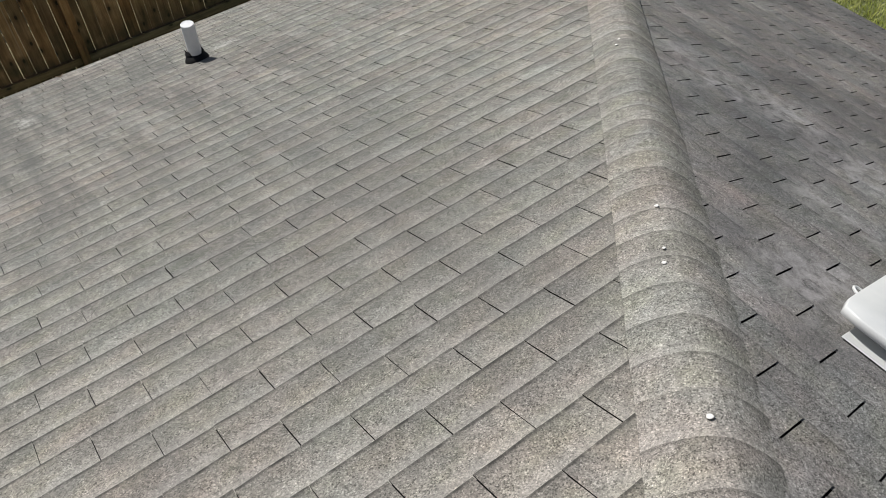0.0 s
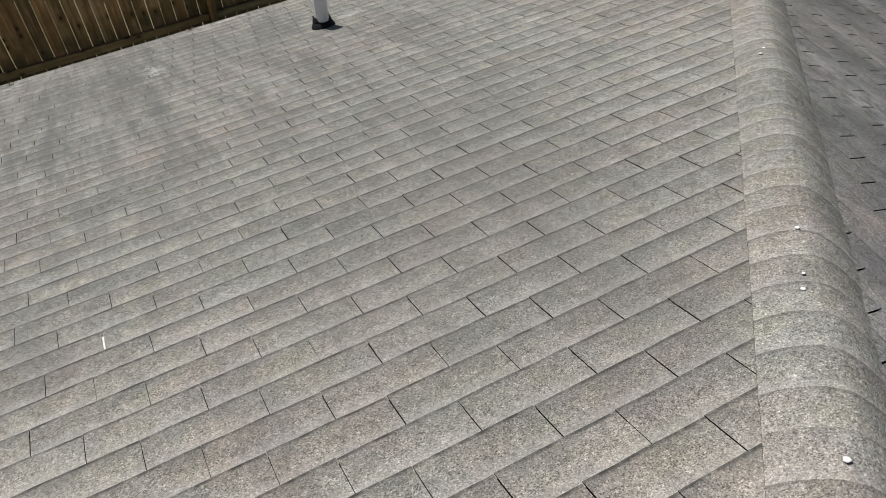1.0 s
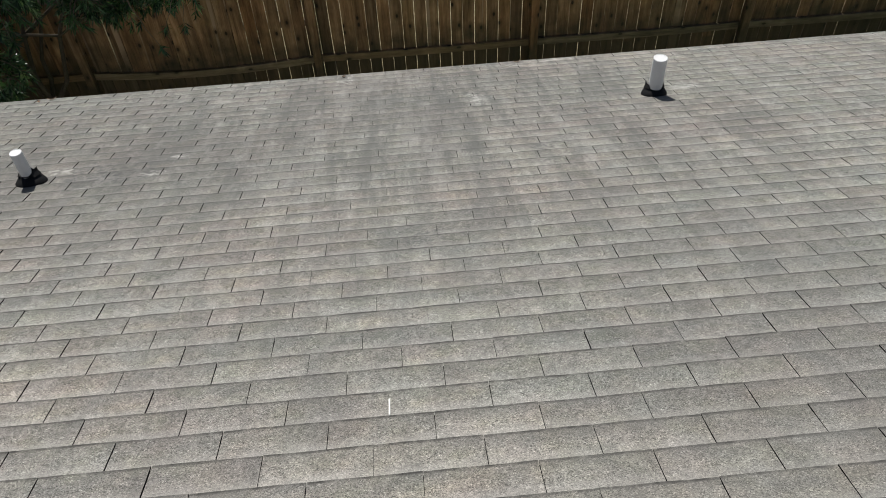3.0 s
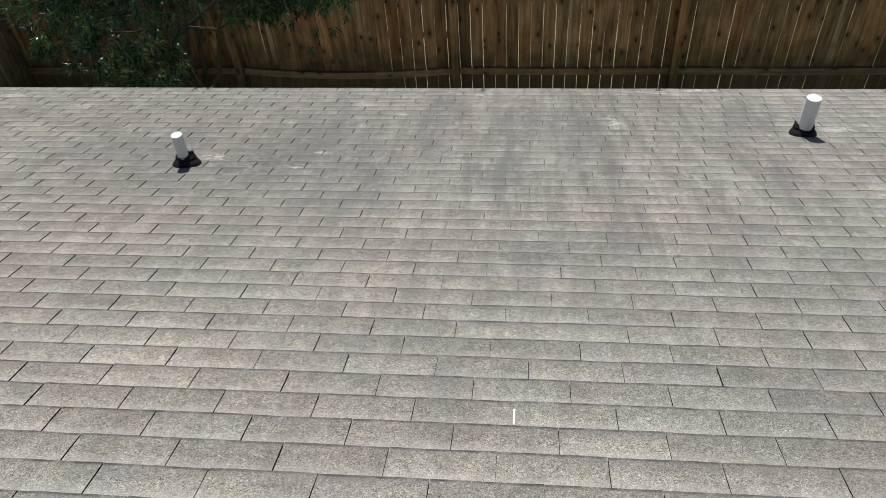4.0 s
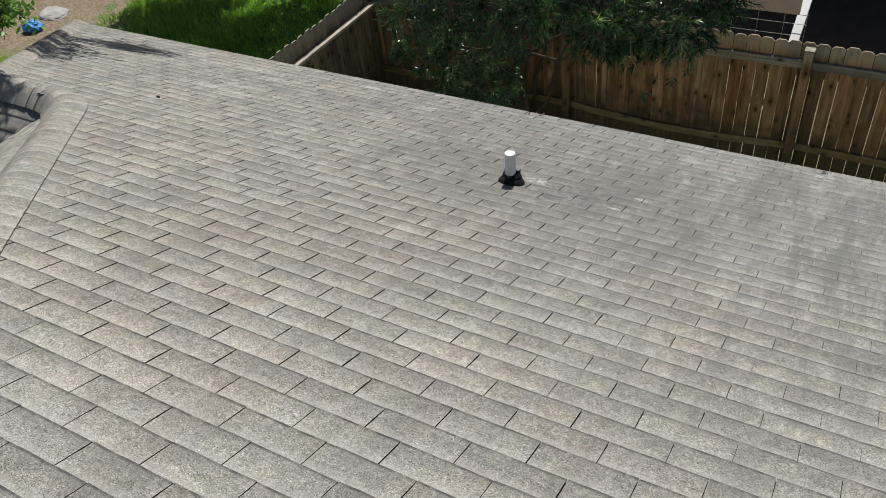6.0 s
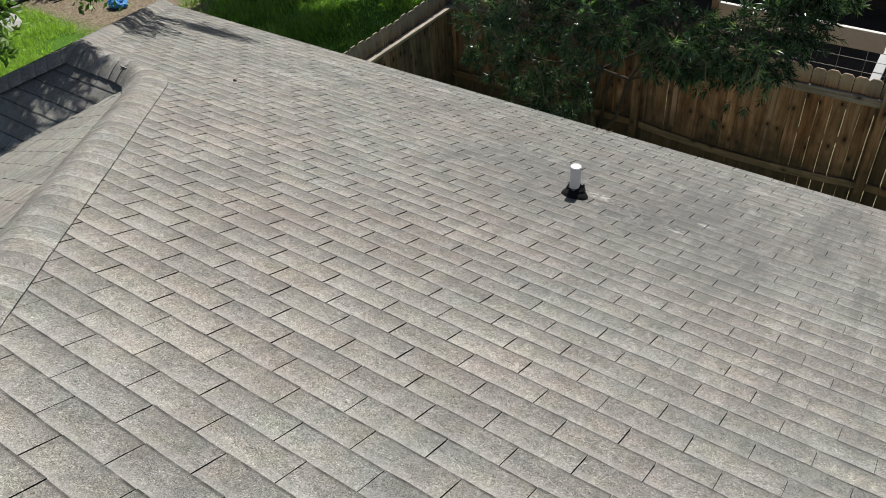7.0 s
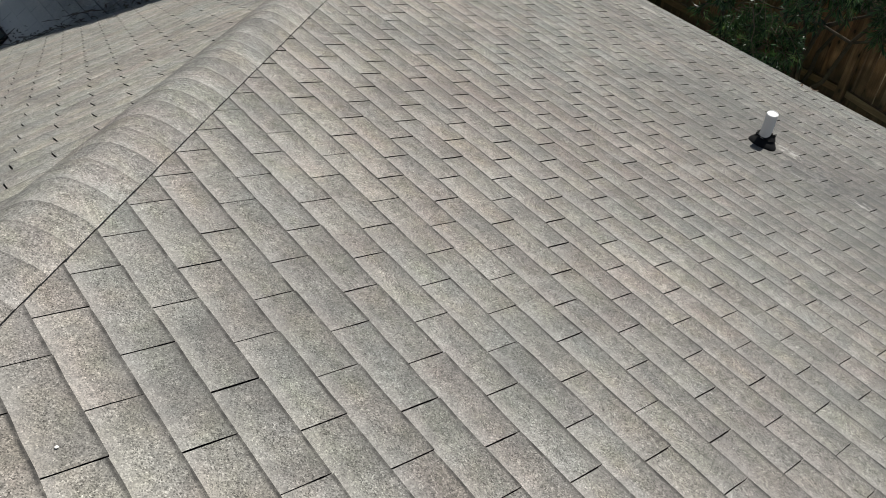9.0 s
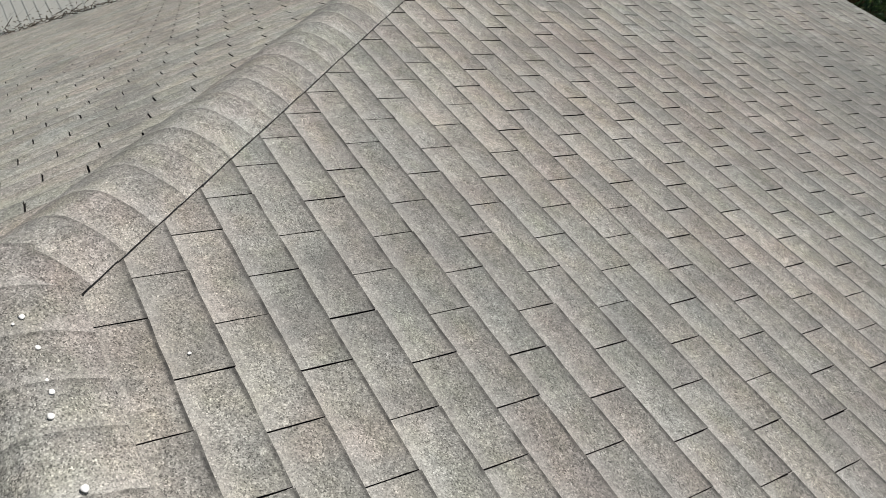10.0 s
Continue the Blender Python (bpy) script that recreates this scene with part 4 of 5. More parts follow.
def fence(m, length, height, posts, rails, material, rail_material, label, seed, pitch=0.1396, rail_side=-1, cap_posts=(), rail_size=(0.038, 0.044), tight=0.0, top_material=None):
    """A board fence along x from 0, boards on the far side of the rails."""
    root = thing("wooden_fence", m.translation, label, "fence")
    root.matrix_basis = m
    r = random.Random(seed)
    open_boards = [picket_mesh("picket", wide, height, seed * 20 + s) for s, wide in enumerate((0.1358, 0.1342, 0.1334, 0.1326, 0.1318))]
    shut_boards = [picket_mesh("picket", wide, height, seed * 20 + 9 + s, lap=0.0042) for s, wide in enumerate((0.1336, 0.1322, 0.1314, 0.1328))]
    for i in range(int(length / pitch)):
        x = (i + 0.5) * pitch
        put("picket", r.choice(shut_boards if x < tight else open_boards), material, root, m=pose(x + r.uniform(-0.0012, 0.0012), r.uniform(-0.0015, 0.0015), 0.06 + r.uniform(-0.014, 0.014), r.uniform(-0.2, 0.2), r.uniform(-0.12, 0.12), r.uniform(-0.7, 0.7)))
    for z, sag in rails:
        cuts = [0.0] + [p for p in posts if 0 < p < length] + [length]
        for a, b in zip(cuts, cuts[1:]):
            bm = bmesh.new()
            bowed(bm, (a + 0.002, rail_side * (0.013 + rail_size[0]) if rail_side < 0 else 0.013, z - rail_size[1]), (b - 0.002, -0.013 if rail_side < 0 else 0.013 + rail_size[0], z + rail_size[1]), sag * (1.0 if abs(a + 0.5 * (b - a) - 4.2) < 0.3 else 0.18))
            part("rail", bm, top_material if top_material and z > 1 else rail_material, root)
    for p in posts:
        bm = bmesh.new()
        box(bm, (p - 0.046, rail_side * 0.142, -0.02), (p + 0.046, rail_side * 0.050, height + 0.02), 0.004)
        post = part("post", bm, material, root)
        if p in cap_posts:
            bm = bmesh.new()
            box(bm, (p - 0.05, rail_side * 0.144, height + 0.0205), (p + 0.05, rail_side * 0.044, height + 0.034), 0.003)
            part("post_top", bm, GREYWOOD, post, "pale weathered post top")
    return root


FENCE_Y, FENCE_X0 = 7.05, -6.365
FENCE_TOP = 1.96
posts = [p - FENCE_X0 for p in (-3.50, -0.83, 1.72, 4.27, 6.8, 9.3)]
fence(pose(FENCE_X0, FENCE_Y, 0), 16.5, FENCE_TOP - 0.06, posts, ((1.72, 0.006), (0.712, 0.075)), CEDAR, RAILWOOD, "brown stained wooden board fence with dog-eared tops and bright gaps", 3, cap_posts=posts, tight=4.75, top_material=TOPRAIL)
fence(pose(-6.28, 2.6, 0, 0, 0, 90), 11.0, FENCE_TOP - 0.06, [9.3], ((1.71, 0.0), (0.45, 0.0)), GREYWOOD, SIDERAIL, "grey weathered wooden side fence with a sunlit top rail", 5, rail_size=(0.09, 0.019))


# ---------------------------------------------------------------- leaves and bushes
def leaf_cloud(leaves):
    """One mesh of bent leaves from (base, direction, up, length, width)."""
    verts, faces = [], []
    for p, d, up, ln, w in leaves:
        side = d.cross(up)
        side = side.normalized() * w / 2 if side.length > 1e-4 else Vector((w / 2, 0, 0))
        up = side.cross(d).normalized()
        mid = p + d * ln * 0.45 + up * ln * 0.05
        k = len(verts)
        verts += [p, mid + side, p + d * ln - up * ln * 0.10, mid - side, mid - up * w * 0.15]
        faces += [(k, k + 1, k + 4), (k, k + 4, k + 3), (k + 1, k + 2, k + 4), (k + 4, k + 2, k + 3)]
    return mesh_from("leaves", verts, faces)


def wander(r, a, b, n, wob):
    a, b = Vector(a), Vector(b)
    return [a.lerp(b, i / n) + Vector((r.uniform(-wob, wob), r.uniform(-wob, wob), r.uniform(-wob, wob))) * (0 < i < n) for i in range(n + 1)]


def unit(r):
    while True:
        v = Vector((r.uniform(-1, 1), r.uniform(-1, 1), r.uniform(-1, 1)))
        if 0.05 < v.length < 1:
            return v.normalized()


def willowy_bush():
    """A big evergreen whose narrow leaves stand in whorls at the ends of drooping twigs."""
    r = random.Random(11)
    root = thing("evergreen_shrub", (-3.6, 6.55, 0), "tall dark green shrub with narrow glossy leaves against the fence", "shrub")
    at = root.location.copy()
    bm, bt = bmesh.new(), bmesh.new()
    leaves, lit_leaves, stems = [], [], []
    for i in range(5):
        top = Vector((-3.6 + r.uniform(-1.1, 1.0), 6.65 + r.uniform(-0.2, 0.2), r.uniform(2.3, 3.0)))
        pts = wander(r, (-4.0 + r.uniform(-0.25, 0.25), 6.75 + r.uniform(-0.10, 0.10), 0), top, 6, 0.06)
        tube(bm, [p - at for p in pts], [0.034 - 0.004 * k for k in range(7)], 7)
        stems.append(pts)

    def whorl(tip, out, size, n, lit_share=0.07):
        """Leaves round the end of a twig, the inner ones along it and the outer ones bent away and down; last argument:
        how often they take the pale sunlit copy.
        """
        into = lit_leaves if r.random() < lit_share else leaves
        side = out.cross(Vector((0.2, 0.1, 1.0))).normalized()
        up = side.cross(out)
        for i in range(n):
            a, spread = 2.4 * i + r.uniform(-0.3, 0.3), 0.25 + 0.95 * (i / n) + r.uniform(-0.12, 0.12)
            d = (out * math.cos(spread) + (side * math.cos(a) + up * math.sin(a)) * math.sin(spread) + Vector((0, 0, -0.16 * spread))).normalized()
            into.append((tip - out * 0.10 * (i / n) - at, d, (out + unit(r) * 0.25).normalized(), size * r.uniform(0.75, 1.15), r.uniform(0.015, 0.022)))

    # boughs: middle, half sizes, number of sprays
    boughs = [((-5.25, 6.25, 2.0), (0.45, 0.40, 0.55), 34), ((-4.6, 6.2, 2.3), (0.55, 0.5, 0.55), 62), ((-3.75, 6.15, 2.35), (0.65, 0.55, 0.6), 84), ((-2.9, 6.25, 2.35), (0.6, 0.5, 0.55), 70), ((-2.2, 6.4, 2.35), (0.5, 0.45, 0.45), 50), ((-1.8, 6.75, 2.5), (0.35, 0.4, 0.45), 38),
              ((-4.85, 6.3, 1.5), (0.55, 0.35, 0.40), 42), ((-4.5, 6.45, 1.0), (0.7, 0.25, 0.30), 34), ((-4.15, 6.25, 1.35), (0.45, 0.35, 0.40), 34), ((-2.75, 6.4, 2.05), (0.5, 0.3, 0.30), 26), ((-2.1, 6.55, 2.02), (0.40, 0.3, 0.26), 20),
              ((-1.85, 7.1, 2.72), (0.45, 0.35, 0.30), 60), ((-1.55, 7.15, 2.78), (0.22, 0.25, 0.22), 26),
              ((-3.6, 6.9, 3.1), (1.6, 0.8, 0.5), 130), ((-2.1, 7.0, 2.85), (0.7, 0.6, 0.4), 46), ((-4.9, 6.8, 2.9), (0.7, 0.5, 0.4), 46)]
    for c, half, n in boughs:
        c = Vector(c)
        lit_share = 0.65 if c.x > -1.9 and c.z > 2.6 else 0.30 if c.z > 2.8 else 0.06
        st = r.choice(stems)
        tube(bm, [p - at for p in wander(r, st[r.randint(3, 6)], c + Vector((0, 0.15, 0.1)), 4, 0.06)], [0.018, 0.015, 0.012, 0.009, 0.006], 6)
        for _ in range(n):
            q = unit(r) * (0.35 + 0.65 * r.random() ** 0.6)
            end = c + Vector((q.x * half[0], q.y * half[1], q.z * half[2]))
            out = Vector((q.x + r.uniform(-0.4, 0.4), q.y - 0.35 + r.uniform(-0.4, 0.4), 0.5 * q.z - 0.15 + r.uniform(-0.4, 0.3))).normalized()
            start = c.lerp(end, r.uniform(0.2, 0.5))
            knee = start.lerp(end, 0.6) + Vector((0, 0, 0.04))
            tube(bt, [p - at for p in (start, knee, end)], [0.006, 0.0045, 0.003], 4, cap=False)
            whorl(end, out, r.uniform(0.10, 0.15), r.randint(12, 18), lit_share)
            for k in range(r.randint(1, 3)):       # side shoots
                p = knee.lerp(end, r.uniform(0.0, 0.9))
                o = (out * 0.5 + unit(r) * 0.9 + Vector((0, 0, -0.2))).normalized()
                tip = p + o * r.uniform(0.06, 0.16)
                tube(bt, [p - at, tip - at], [0.003, 0.002], 4, cap=False)
                whorl(tip, o, r.uniform(0.09, 0.13), r.randint(8, 13), lit_share)
    # bare pale twigs that hang in front, each with a tuft at its end
    for i in range(14):
        a = Vector((r.uniform(-4.9, -3.8) if i < 9 else r.uniform(-2.9, -1.9), r.uniform(5.8, 6.3), r.uniform(1.75, 2.3) if i < 9 else r.uniform(2.2, 2.5)))
        b = a + Vector((r.uniform(-0.25, 0.35), r.uniform(-0.15, 0.15), r.uniform(-0.70, -0.3)))
        tube(bt, [p - at for p in wander(r, a, b, 5, 0.03)], [0.0065, 0.006, 0.005, 0.004, 0.003, 0.002], 5, cap=False)
        whorl(b, (b - a).normalized(), 0.11, 14)
    part("trunk", bm, BARK, root, "several thin brown stems")
    tagged(part("twig", bt, TWIG, root, "pale hanging twigs"), kind="stuff")
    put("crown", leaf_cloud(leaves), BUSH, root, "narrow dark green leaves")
    put("new_growth", leaf_cloud(lit_leaves), LIT_LEAF, root, "pale leaves, sunlight in their colour")


willowy_bush()


def shade_tree(at, masses, seed, label, leaf=(0.07, 0.05)):
    r = random.Random(seed)
    at = Vector(at)
    root = thing("shade_tree", at, label, "tree")
    bm = bmesh.new()
    fork = Vector((0, 0, 2.6))
    tube(bm, wander(r, (0, 0, -0.1), fork, 6, 0.06), [0.19, 0.165, 0.15, 0.14, 0.135, 0.13, 0.125], 10)
    leaves = []
    for c, s, n, *fine in masses:
        c = Vector(c) - at
        pts = wander(r, fork, c, 6, 0.15)
        tube(bm, pts, [0.09, 0.075, 0.06, 0.048, 0.037, 0.026, 0.014], 7)
        for _ in range(n if fine else 0):       # long bare-ended twigs with a few narrow leaves
            q = unit(r) * (r.random() ** 0.7)
            p = c + Vector((q.x * s[0], q.y * s[1], q.z * s[2]))
            d = Vector((-1.0, r.uniform(-0.45, 0.45), r.uniform(-0.25, 0.35))).normalized() * r.uniform(0.15, 0.42)
            tube(bm, [p - d, p + unit(r) * 0.03, p + d], [0.010, 0.007, 0.003], 4, cap=False)
            for k in range(r.randint(4, 9)):
                leaves.append((p + d * r.uniform(-0.8, 1.0), (d.normalized() + unit(r) * 0.7).normalized(), unit(r), r.uniform(0.06, 0.11), r.uniform(0.018, 0.03)))
        for _ in range(0 if fine else n):
            q = unit(r) * (r.random() ** 0.5)
            tip = c + Vector((q.x * s[0], q.y * s[1], q.z * s[2]))
            start = pts[-1 - r.randint(0, 2)].lerp(tip, r.uniform(0.45, 0.75))
            tube(bm, [start, (start + tip) / 2 + Vector((0, 0, 0.05)), tip], [0.009, 0.006, 0.003], 4, cap=False)
            for k in range(r.randint(10, 16)):
                p = tip + unit(r) * r.uniform(0, 0.20)
                leaves.append((p, (unit(r) + Vector((0, 0, -0.35))).normalized(), unit(r), leaf[0] * r.uniform(0.7, 1.3), leaf[1] * r.uniform(0.7, 1.2)))
    part("trunk", bm, BARK, root, "grey brown trunk and limbs")
    put("crown", leaf_cloud(leaves), FOLIAGE, root, "loose green leaves")


# the higher crown masses are unseen, added to keep skylight off the wing
shade_tree((-12.0, 1.6, 0), [((-8.60, 2.25, 5.2), (0.6, 0.35, 0.35), 900), ((-7.58, 2.52, 5.2), (0.65, 0.32, 0.35), 1150), ((-8.10, 2.38, 5.0), (0.7, 0.28, 0.3), 950), ((-7.05, 2.75, 5.2), (0.5, 0.32, 0.25), 120, 1), ((-6.65, 3.05, 5.2), (0.45, 0.35, 0.25), 50, 1), ((-7.7, 3.0, 5.25), (0.6, 0.3, 0.25), 70, 1), ((-8.35, 5.25, 5.3), (0.7, 0.28, 0.25), 110, 1), ((-7.75, 4.75, 5.35), (0.75, 0.42, 0.35), 120, 1), ((-7.35, 5.62, 5.3), (0.55, 0.22, 0.2), 60, 1), ((-9.11, 4.21, 5.6), (0.8, 0.6, 0.4), 110), ((-9.32, 4.70, 7.2), (1.2, 0.6, 0.6), 800), ((-8.9, 4.0, 7.0), (0.9, 0.45, 0.4), 500), ((-10.81, -1.59, 5.6), (1.3, 0.9, 0.7), 300), ((-8.4, 2.9, 5.9), (1.0, 0.4, 0.4), 420), ((-10.5, 2.8, 2.05), (0.4, 0.5, 0.3), 46), ((-11.1, 3.5, 2.2), (0.4, 0.4, 0.25), 30), ((-10.35, 4.5, 2.1), (0.3, 0.25, 0.2), 18)], 21,
           "broad-leaved tree whose branches shade the wing", leaf=(0.11, 0.065))
shade_tree((-11.2, 13.6, 0), [((-9.17, 11.21, 3.9), (1.2, 1.1, 0.6), 270), ((-11.15, 10.95, 4.1), (1.2, 1.1, 0.6), 270), ((-12.64, 11.68, 4.4), (1.3, 1.3, 0.7), 330), ((-10.01, 12.78, 4.8), (1.5, 1.1, 0.7), 270), ((-7.74, 11.80, 4.3), (0.9, 0.9, 0.6), 300), ((-9.36, 9.58, 4.0), (0.9, 0.5, 0.4), 150)], 22,
           "tree beyond the lawn that dapples the grass with shade", leaf=(0.14, 0.10))


def low_shrub(at, size, n, seed, label, leaf=1.0):
    r = random.Random(seed)
    at = Vector(at)
    root = thing("garden_shrub", at, label, "shrub", "shrubs on the lawn")
    bm = bmesh.new()
    leaves = []
    for i in range(n):
        q = unit(r) * (r.random() ** 0.4)
        tip = Vector((q.x * size[0], q.y * size[1], size[2] * (0.75 + 0.55 * q.z)))
        if i % 3 == 0:
            tube(bm, [(q.x * 0.05, q.y * 0.05, 0), tip * 0.55, tip], [0.012, 0.007, 0.003], 4, cap=False)
        for k in range(12):
            leaves.append((tip + unit(r) * r.uniform(0, 0.10), (unit(r) + Vector((0, 0, 0.2))).normalized(), unit(r), leaf * r.uniform(0.06, 0.11), leaf * r.uniform(0.025, 0.045)))
    part("stems", bm, TWIG, root, "thin woody stems")
    put("crown", leaf_cloud(leaves), FOLIAGE, root, "dense green leaves")


low_shrub((-16.6, 4.6, 0), (0.8, 0.8, 0.8), 220, 31, "leafy green shrub on the sunny lawn")
low_shrub((-16.3, 7.6, 0), (0.7, 0.7, 0.7), 160, 33, "leafy shrub beside bare soil")

# ---------------------------------------------------------------- grass
def grass_patch(x0, x1, y0, y1, n, seed, label, material=GRASS):
    r = random.Random(seed)
    verts, faces = [], []
    for _ in range(n):
        x, y = r.uniform(x0, x1), r.uniform(y0, y1)
        lush = noise.noise(Vector((x * 0.9, y * 0.9, 2.0)))
        if r.random() > 0.75 + lush:
            continue
        z = 0.05 * noise.noise(Vector((x, y, 0)) * 0.35) - 0.04
        tuft = max(0.0, noise.noise(Vector((x * 3.1, y * 3.1, 7.0))))
        h = r.uniform(0.06, 0.15) * (1.1 + lush + 1.6 * tuft)
        a = r.uniform(0, 2 * math.pi)
        lean = Vector((r.uniform(-0.6, 0.6), r.uniform(-0.6, 0.6), 1.0)).normalized() * h
        s = Vector((math.cos(a), math.sin(a), 0)) * r.uniform(0.004, 0.008)
        k = len(verts)
        p = Vector((x, y, z))
        verts += [p - s, p + s, p + lean * 0.6 + s * 0.7, p + lean * 0.6 - s * 0.7, p + lean + Vector((lean.x, lean.y, -0.2 * h)) * 0.35]
        faces += [(k, k + 1, k + 2, k + 3), (k + 3, k + 2, k + 4)]
    put("lawn_grass", mesh_from("lawn_grass", verts, faces), material, None, label, "grass", kind="stuff")


grass_patch(-13.2, -6.4, 4.6, 11.5, 110000, 41, "lush green lawn grass with dappled shade")
grass_patch(-17.0, -12.0, 2.2, 6.2, 60000, 42, "bright yellow-green lawn grass, sunlight in its colour", SUNNYGRASS)
grass_patch(9.0, 13.0, 0.0, 4.5, 16000, 43, "dry sunlit grass beside the house", DRYGRASS)

# ---------------------------------------------------------------- stones and the blue tarp on the lawn
def boulder(at, size, seed):
    bm = bmesh.new()
    bmesh.ops.create_icosphere(bm, subdivisions=3, radius=1.0)
    for v in bm.verts:
        k = 1 + 0.35 * noise.noise(v.co * 1.4 + Vector((seed, 0, 0))) + 0.1 * noise.noise(v.co * 4 + Vector((0, seed, 0)))
        v.co = Vector((v.co.x * size[0] * k, v.co.y * size[1] * k, max(-0.3, v.co.z) * size[2] * k))
    ob = part("garden_stone", bm, STONE, None)
    ob.location = at
    tagged(ob, "pale flat garden stone in the grass", "stone", "stones on the lawn")


boulder((-15.9, 5.3, 0.02), (0.75, 0.5, 0.14), 1)
boulder((-17.0, 5.9, 0.02), (0.8, 0.7, 0.18), 5)
boulder((-14.5, 7.8, -0.01), (0.34, 0.26, 0.05), 3)
boulder((-15.3, 8.7, 0.02), (0.45, 0.4, 0.10), 2)
bm = bmesh.new()
bmesh.ops.create_icosphere(bm, subdivisions=4, radius=1.0)
for v in bm.verts:
    k = 1 + 0.28 * noise.noise(v.co * 2.6) + 0.12 * noise.noise(v.co * 7)
    v.co = Vector((v.co.x * 0.20 * k, v.co.y * 0.17 * k, max(v.co.z, -0.1) * 0.13 * k))
ob = part("blue_tarp", bm, BLUE, None)
ob.location = (-14.33, 7.17, 0.02)
tagged(ob, "crumpled bright blue plastic tarp on bare soil", "tarp")

# ---------------------------------------------------------------- beyond the fence
root = thing("neighbour_railing", (-1.5, 8.35, 0), "wooden porch railing with wires and a white handrail", "railing")
# the upper beam is given fascia paint so that it looks sunlit
for name, lo, hi, mat, lab in (("beam", (-1.6, -0.03, 1.63), (0.36, 0.03, 1.86), FASCIA, "pale beam, sunlight in its colour"), ("beam", (-1.6, -0.03, 0.35), (0.46, 0.03, 0.45), SIDERAIL, "pale timber beam"),
                               ("end_post", (-1.68, -0.05, 0), (-1.6, 0.05, 1.95), RAILWOOD, "brown timber post")):
    bm = bmesh.new()
    box(bm, lo, hi, 0.005)
    part(name, bm, mat, root, lab)
bm = bmesh.new()
box(bm, (-0.055, -0.02, -0.2), (0.055, 0.02, 1.6), 0.005, Matrix.Translation((0.37, 0.0, 1.42)) @ Matrix.Rotation(radians(-66), 4, "X"))
part("handrail", bm, WHITE_METAL, root, "white painted handrail")
for z in (0.6, 0.75, 0.9, 1.05, 1.2, 1.35, 1.5, 1.62):
    bm = bmesh.new()
    tube(bm, [(-1.6, 0, z), (-0.5, 0, z - 0.006), (0.46, 0, z)], [0.004] * 3, 6)
    part("wire", bm, STEEL, root, "galvanised wire")
for x in (-1.3, -1.0, -0.7, -0.4, -0.1, 0.2, 0.45):
    bm = bmesh.new()
    tube(bm, [(x, 0.006, 0.45), (x, 0.006, 1.70)], [0.003] * 2, 6)
    part("wire", bm, STEEL, root, "galvanised wire")
# unseen house, added to cast shade behind the fence
root = thing("shading_house", (3.0, 13.1, 0), "unseen dark house added to shade the yard", "house")
bm = bmesh.new()
box(bm, (-9.0, 0, 0), (9.0, 6.0, 3.3))
part("wall", bm, NEIGHBOUR, root, "dark timber walls")
bm = bmesh.new()
vs = [bm.verts.new(p) for p in ((-9.5, -0.5, 3.3), (9.5, -0.5, 3.3), (9.5, 6.5, 3.3), (-9.5, 6.5, 3.3), (-9.5, 3.0, 4.8), (9.5, 3.0, 4.8))]
for f in ((3, 2, 1, 0), (0, 1, 5, 4), (2, 3, 4, 5), (0, 4, 3), (1, 2, 5)):
    bm.faces.new([vs[k] for k in f])
part("roof", bm, ASPHALT, root, "dark gable roof")
# dark slab laid over the soil in place of deeper shade
bm = bmesh.new()
box(bm, (-5.6, 9.95, -0.1), (12.0, 13.08, 0.09), 0.01)
tagged(part("patio", bm, NEIGHBOUR, None), "dark slab added to deepen shade in the yard", "patio", kind="structure")
root = thing("timber_pallet", (0.95, 10.2, 0), "grey slatted timber pallet standing behind the fence", "pallet")
for z in (0.10, 0.34, 0.58, 0.82, 1.06):
    bm = bmesh.new()
    box(bm, (-0.55, -0.01, z), (0.55, 0.01, z + 0.10), 0.003)
    part("slat", bm, GREYWOOD, root)
for x in (-0.5, 0.0, 0.5):
    bm = bmesh.new()
    box(bm, (x - 0.04, 0.0105, 0.08), (x + 0.04, 0.09, 1.3), 0.003)
    part("stringer", bm, GREYWOOD, root)

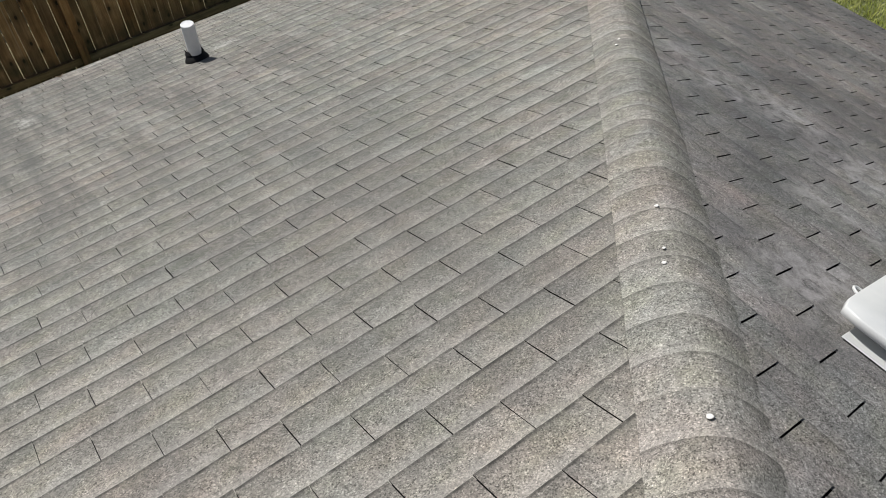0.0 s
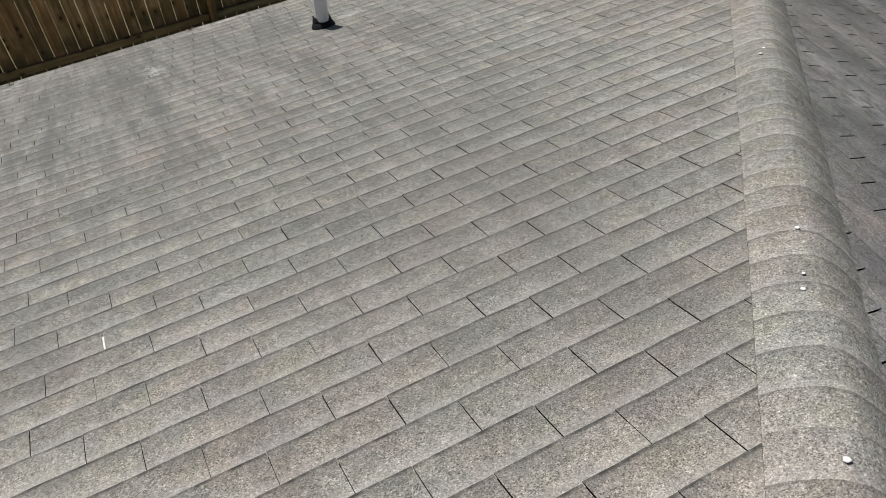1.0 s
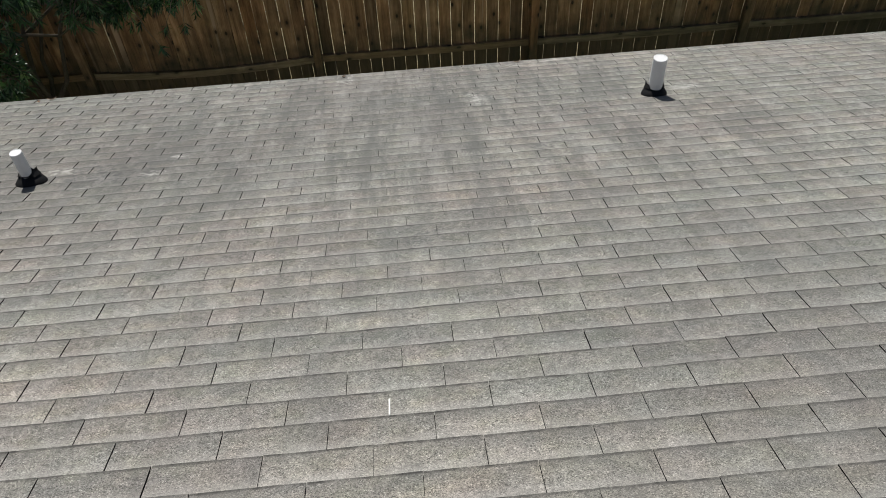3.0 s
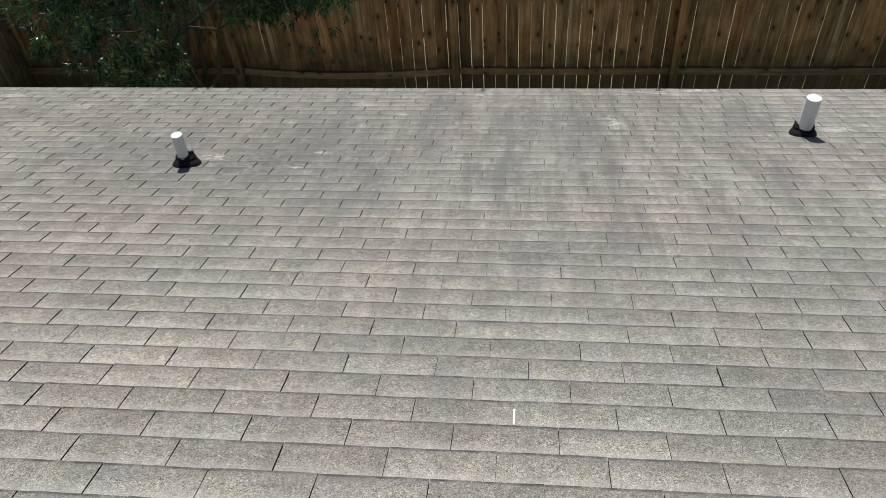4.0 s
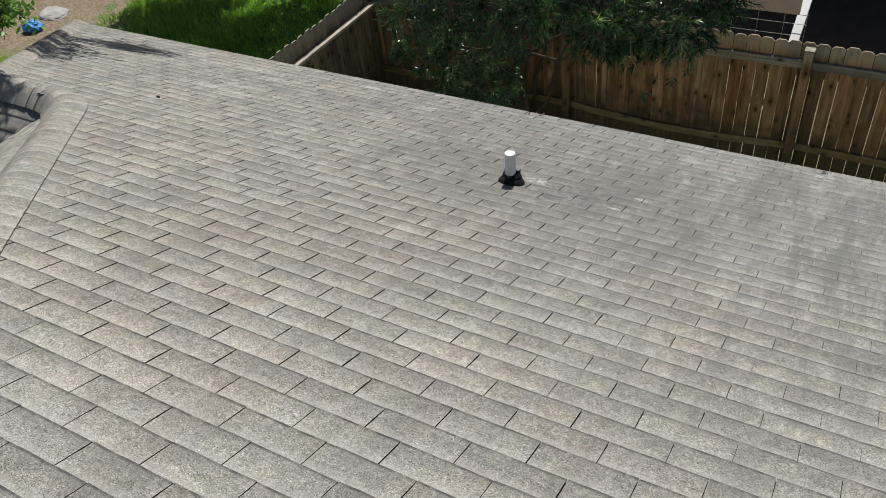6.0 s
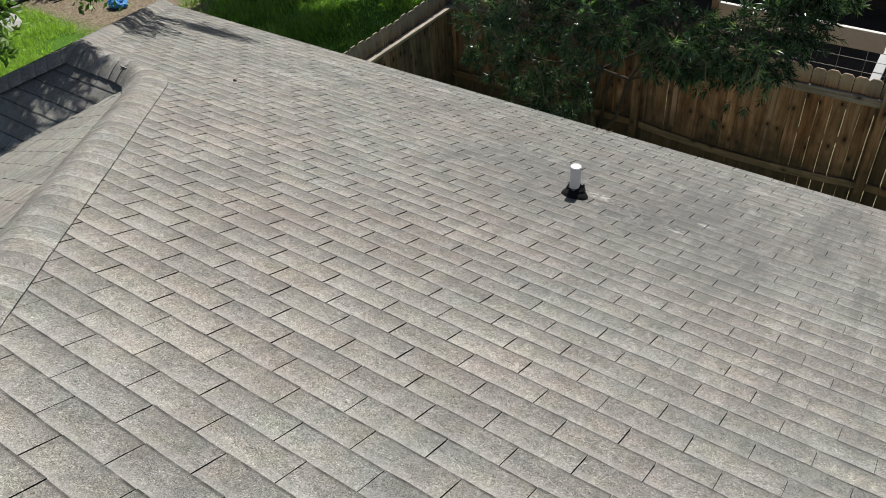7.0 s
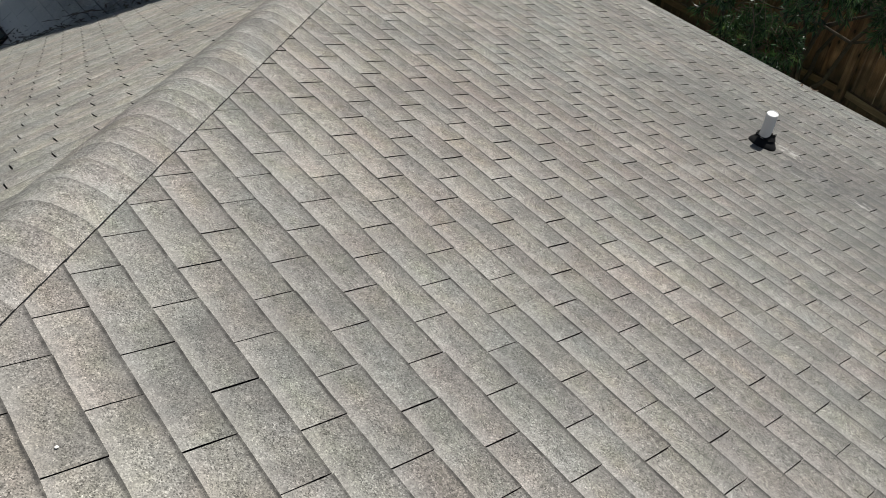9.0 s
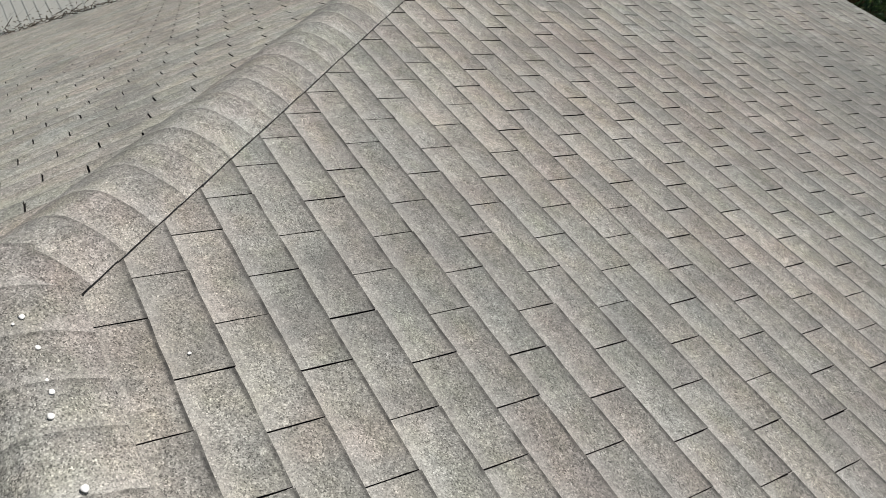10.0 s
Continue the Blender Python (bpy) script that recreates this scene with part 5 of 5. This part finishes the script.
# ---------------------------------------------------------------- litter in the valley
def valley_litter():
    r = random.Random(51)
    a, b = B + Vector((0, 0, 0.01)), valley_end + Vector((0, 0, 0.01))
    bm = bmesh.new()
    for i in range(80):
        f = 0.25 + 0.72 * r.random() ** 0.8
        p = a.lerp(b, f)
        off = r.uniform(-0.10, 0.16)
        p = p + Vector((off, -off * 0.2, abs(off) * 0.48 + 0.012))
        d = ((b - a).normalized() + unit(r) * 0.45).normalized() * r.uniform(0.05, 0.28)
        tube(bm, [p - d / 2, p + unit(r) * 0.01, p + d / 2], [0.003, 0.0045, 0.002], 4, cap=False)
    tagged(part("valley_twigs", bm, TWIG, None), "fallen twigs lying in the roof valley", "twigs", kind="stuff")
    leaves = []
    for i in range(380):
        f = 0.2 + 0.78 * r.random() ** 0.8
        p = a.lerp(b, f)
        off = r.gauss(0, 0.07)
        p = p + Vector((off, 0, abs(off) * 0.5 + 0.014 + r.uniform(0, 0.012)))
        d = unit(r)
        d.z *= 0.3
        leaves.append((p, d.normalized(), Vector((0, 0, 1)), r.uniform(0.03, 0.06), r.uniform(0.012, 0.02)))
    put("valley_leaves", leaf_cloud(leaves), DEAD, None, "dry brown leaves caught in the roof valley", "leaves", kind="stuff")


valley_litter()

# ---------------------------------------------------------------- small things lying on the main slope
bm = bmesh.new()
bmesh.ops.create_icosphere(bm, subdivisions=2, radius=1.0)
for v in bm.verts:
    k = 1 + 0.3 * noise.noise(v.co * 1.3)
    v.co = Vector((v.co.x * 0.017 * k, v.co.y * 0.013 * k, max(v.co.z, -0.4) * 0.011 * k))
ob = part("pebble", bm, ASPHALT, None, smooth=True)
ob.matrix_basis = main_m @ pose(-4.97, 2.445, 0.0085)
tagged(ob, "small dark pebble lying on the shingles", "pebble")
LITTER = plain_material("dry_pale_leaf", (0.36, 0.27, 0.20), (0.55, 0.45, 0.36), 40.0, 0.7)
for i, (x, y, turn_z, long) in enumerate(((-2.62, 4.50, 25, 0.07), (-2.70, 4.44, 110, 0.05), (-0.33, 4.47, 60, 0.06), (1.05, 4.49, 10, 0.06))):
    bm = bmesh.new()
    rows = []
    for k in range(7):                         # a curled blade, widest in its middle
        f = k / 6
        w = 0.011 * math.sin(math.pi * min(0.97, f + 0.03)) + 0.0008
        z = 0.008 + 0.012 * (2 * f - 1) ** 2
        rows.append([bm.verts.new(((f - 0.5) * long, a * w, z + 0.006 * a * a)) for a in (-1, -0.5, 0, 0.5, 1)])
    for p, q in zip(rows, rows[1:]):
        for a in range(4):
            bm.faces.new((p[a], q[a], q[a + 1], p[a + 1]))
    bmesh.ops.solidify(bm, geom=bm.faces[:], thickness=0.0006)
    ob = part("fallen_leaf", bm, LITTER, None, smooth=True)
    ob.matrix_basis = main_m @ pose(x, y, 0.0, 0, 0, turn_z)
    tagged(ob, "dry curled pale leaf lying near the eave", "leaf", "fallen leaves by the eave")
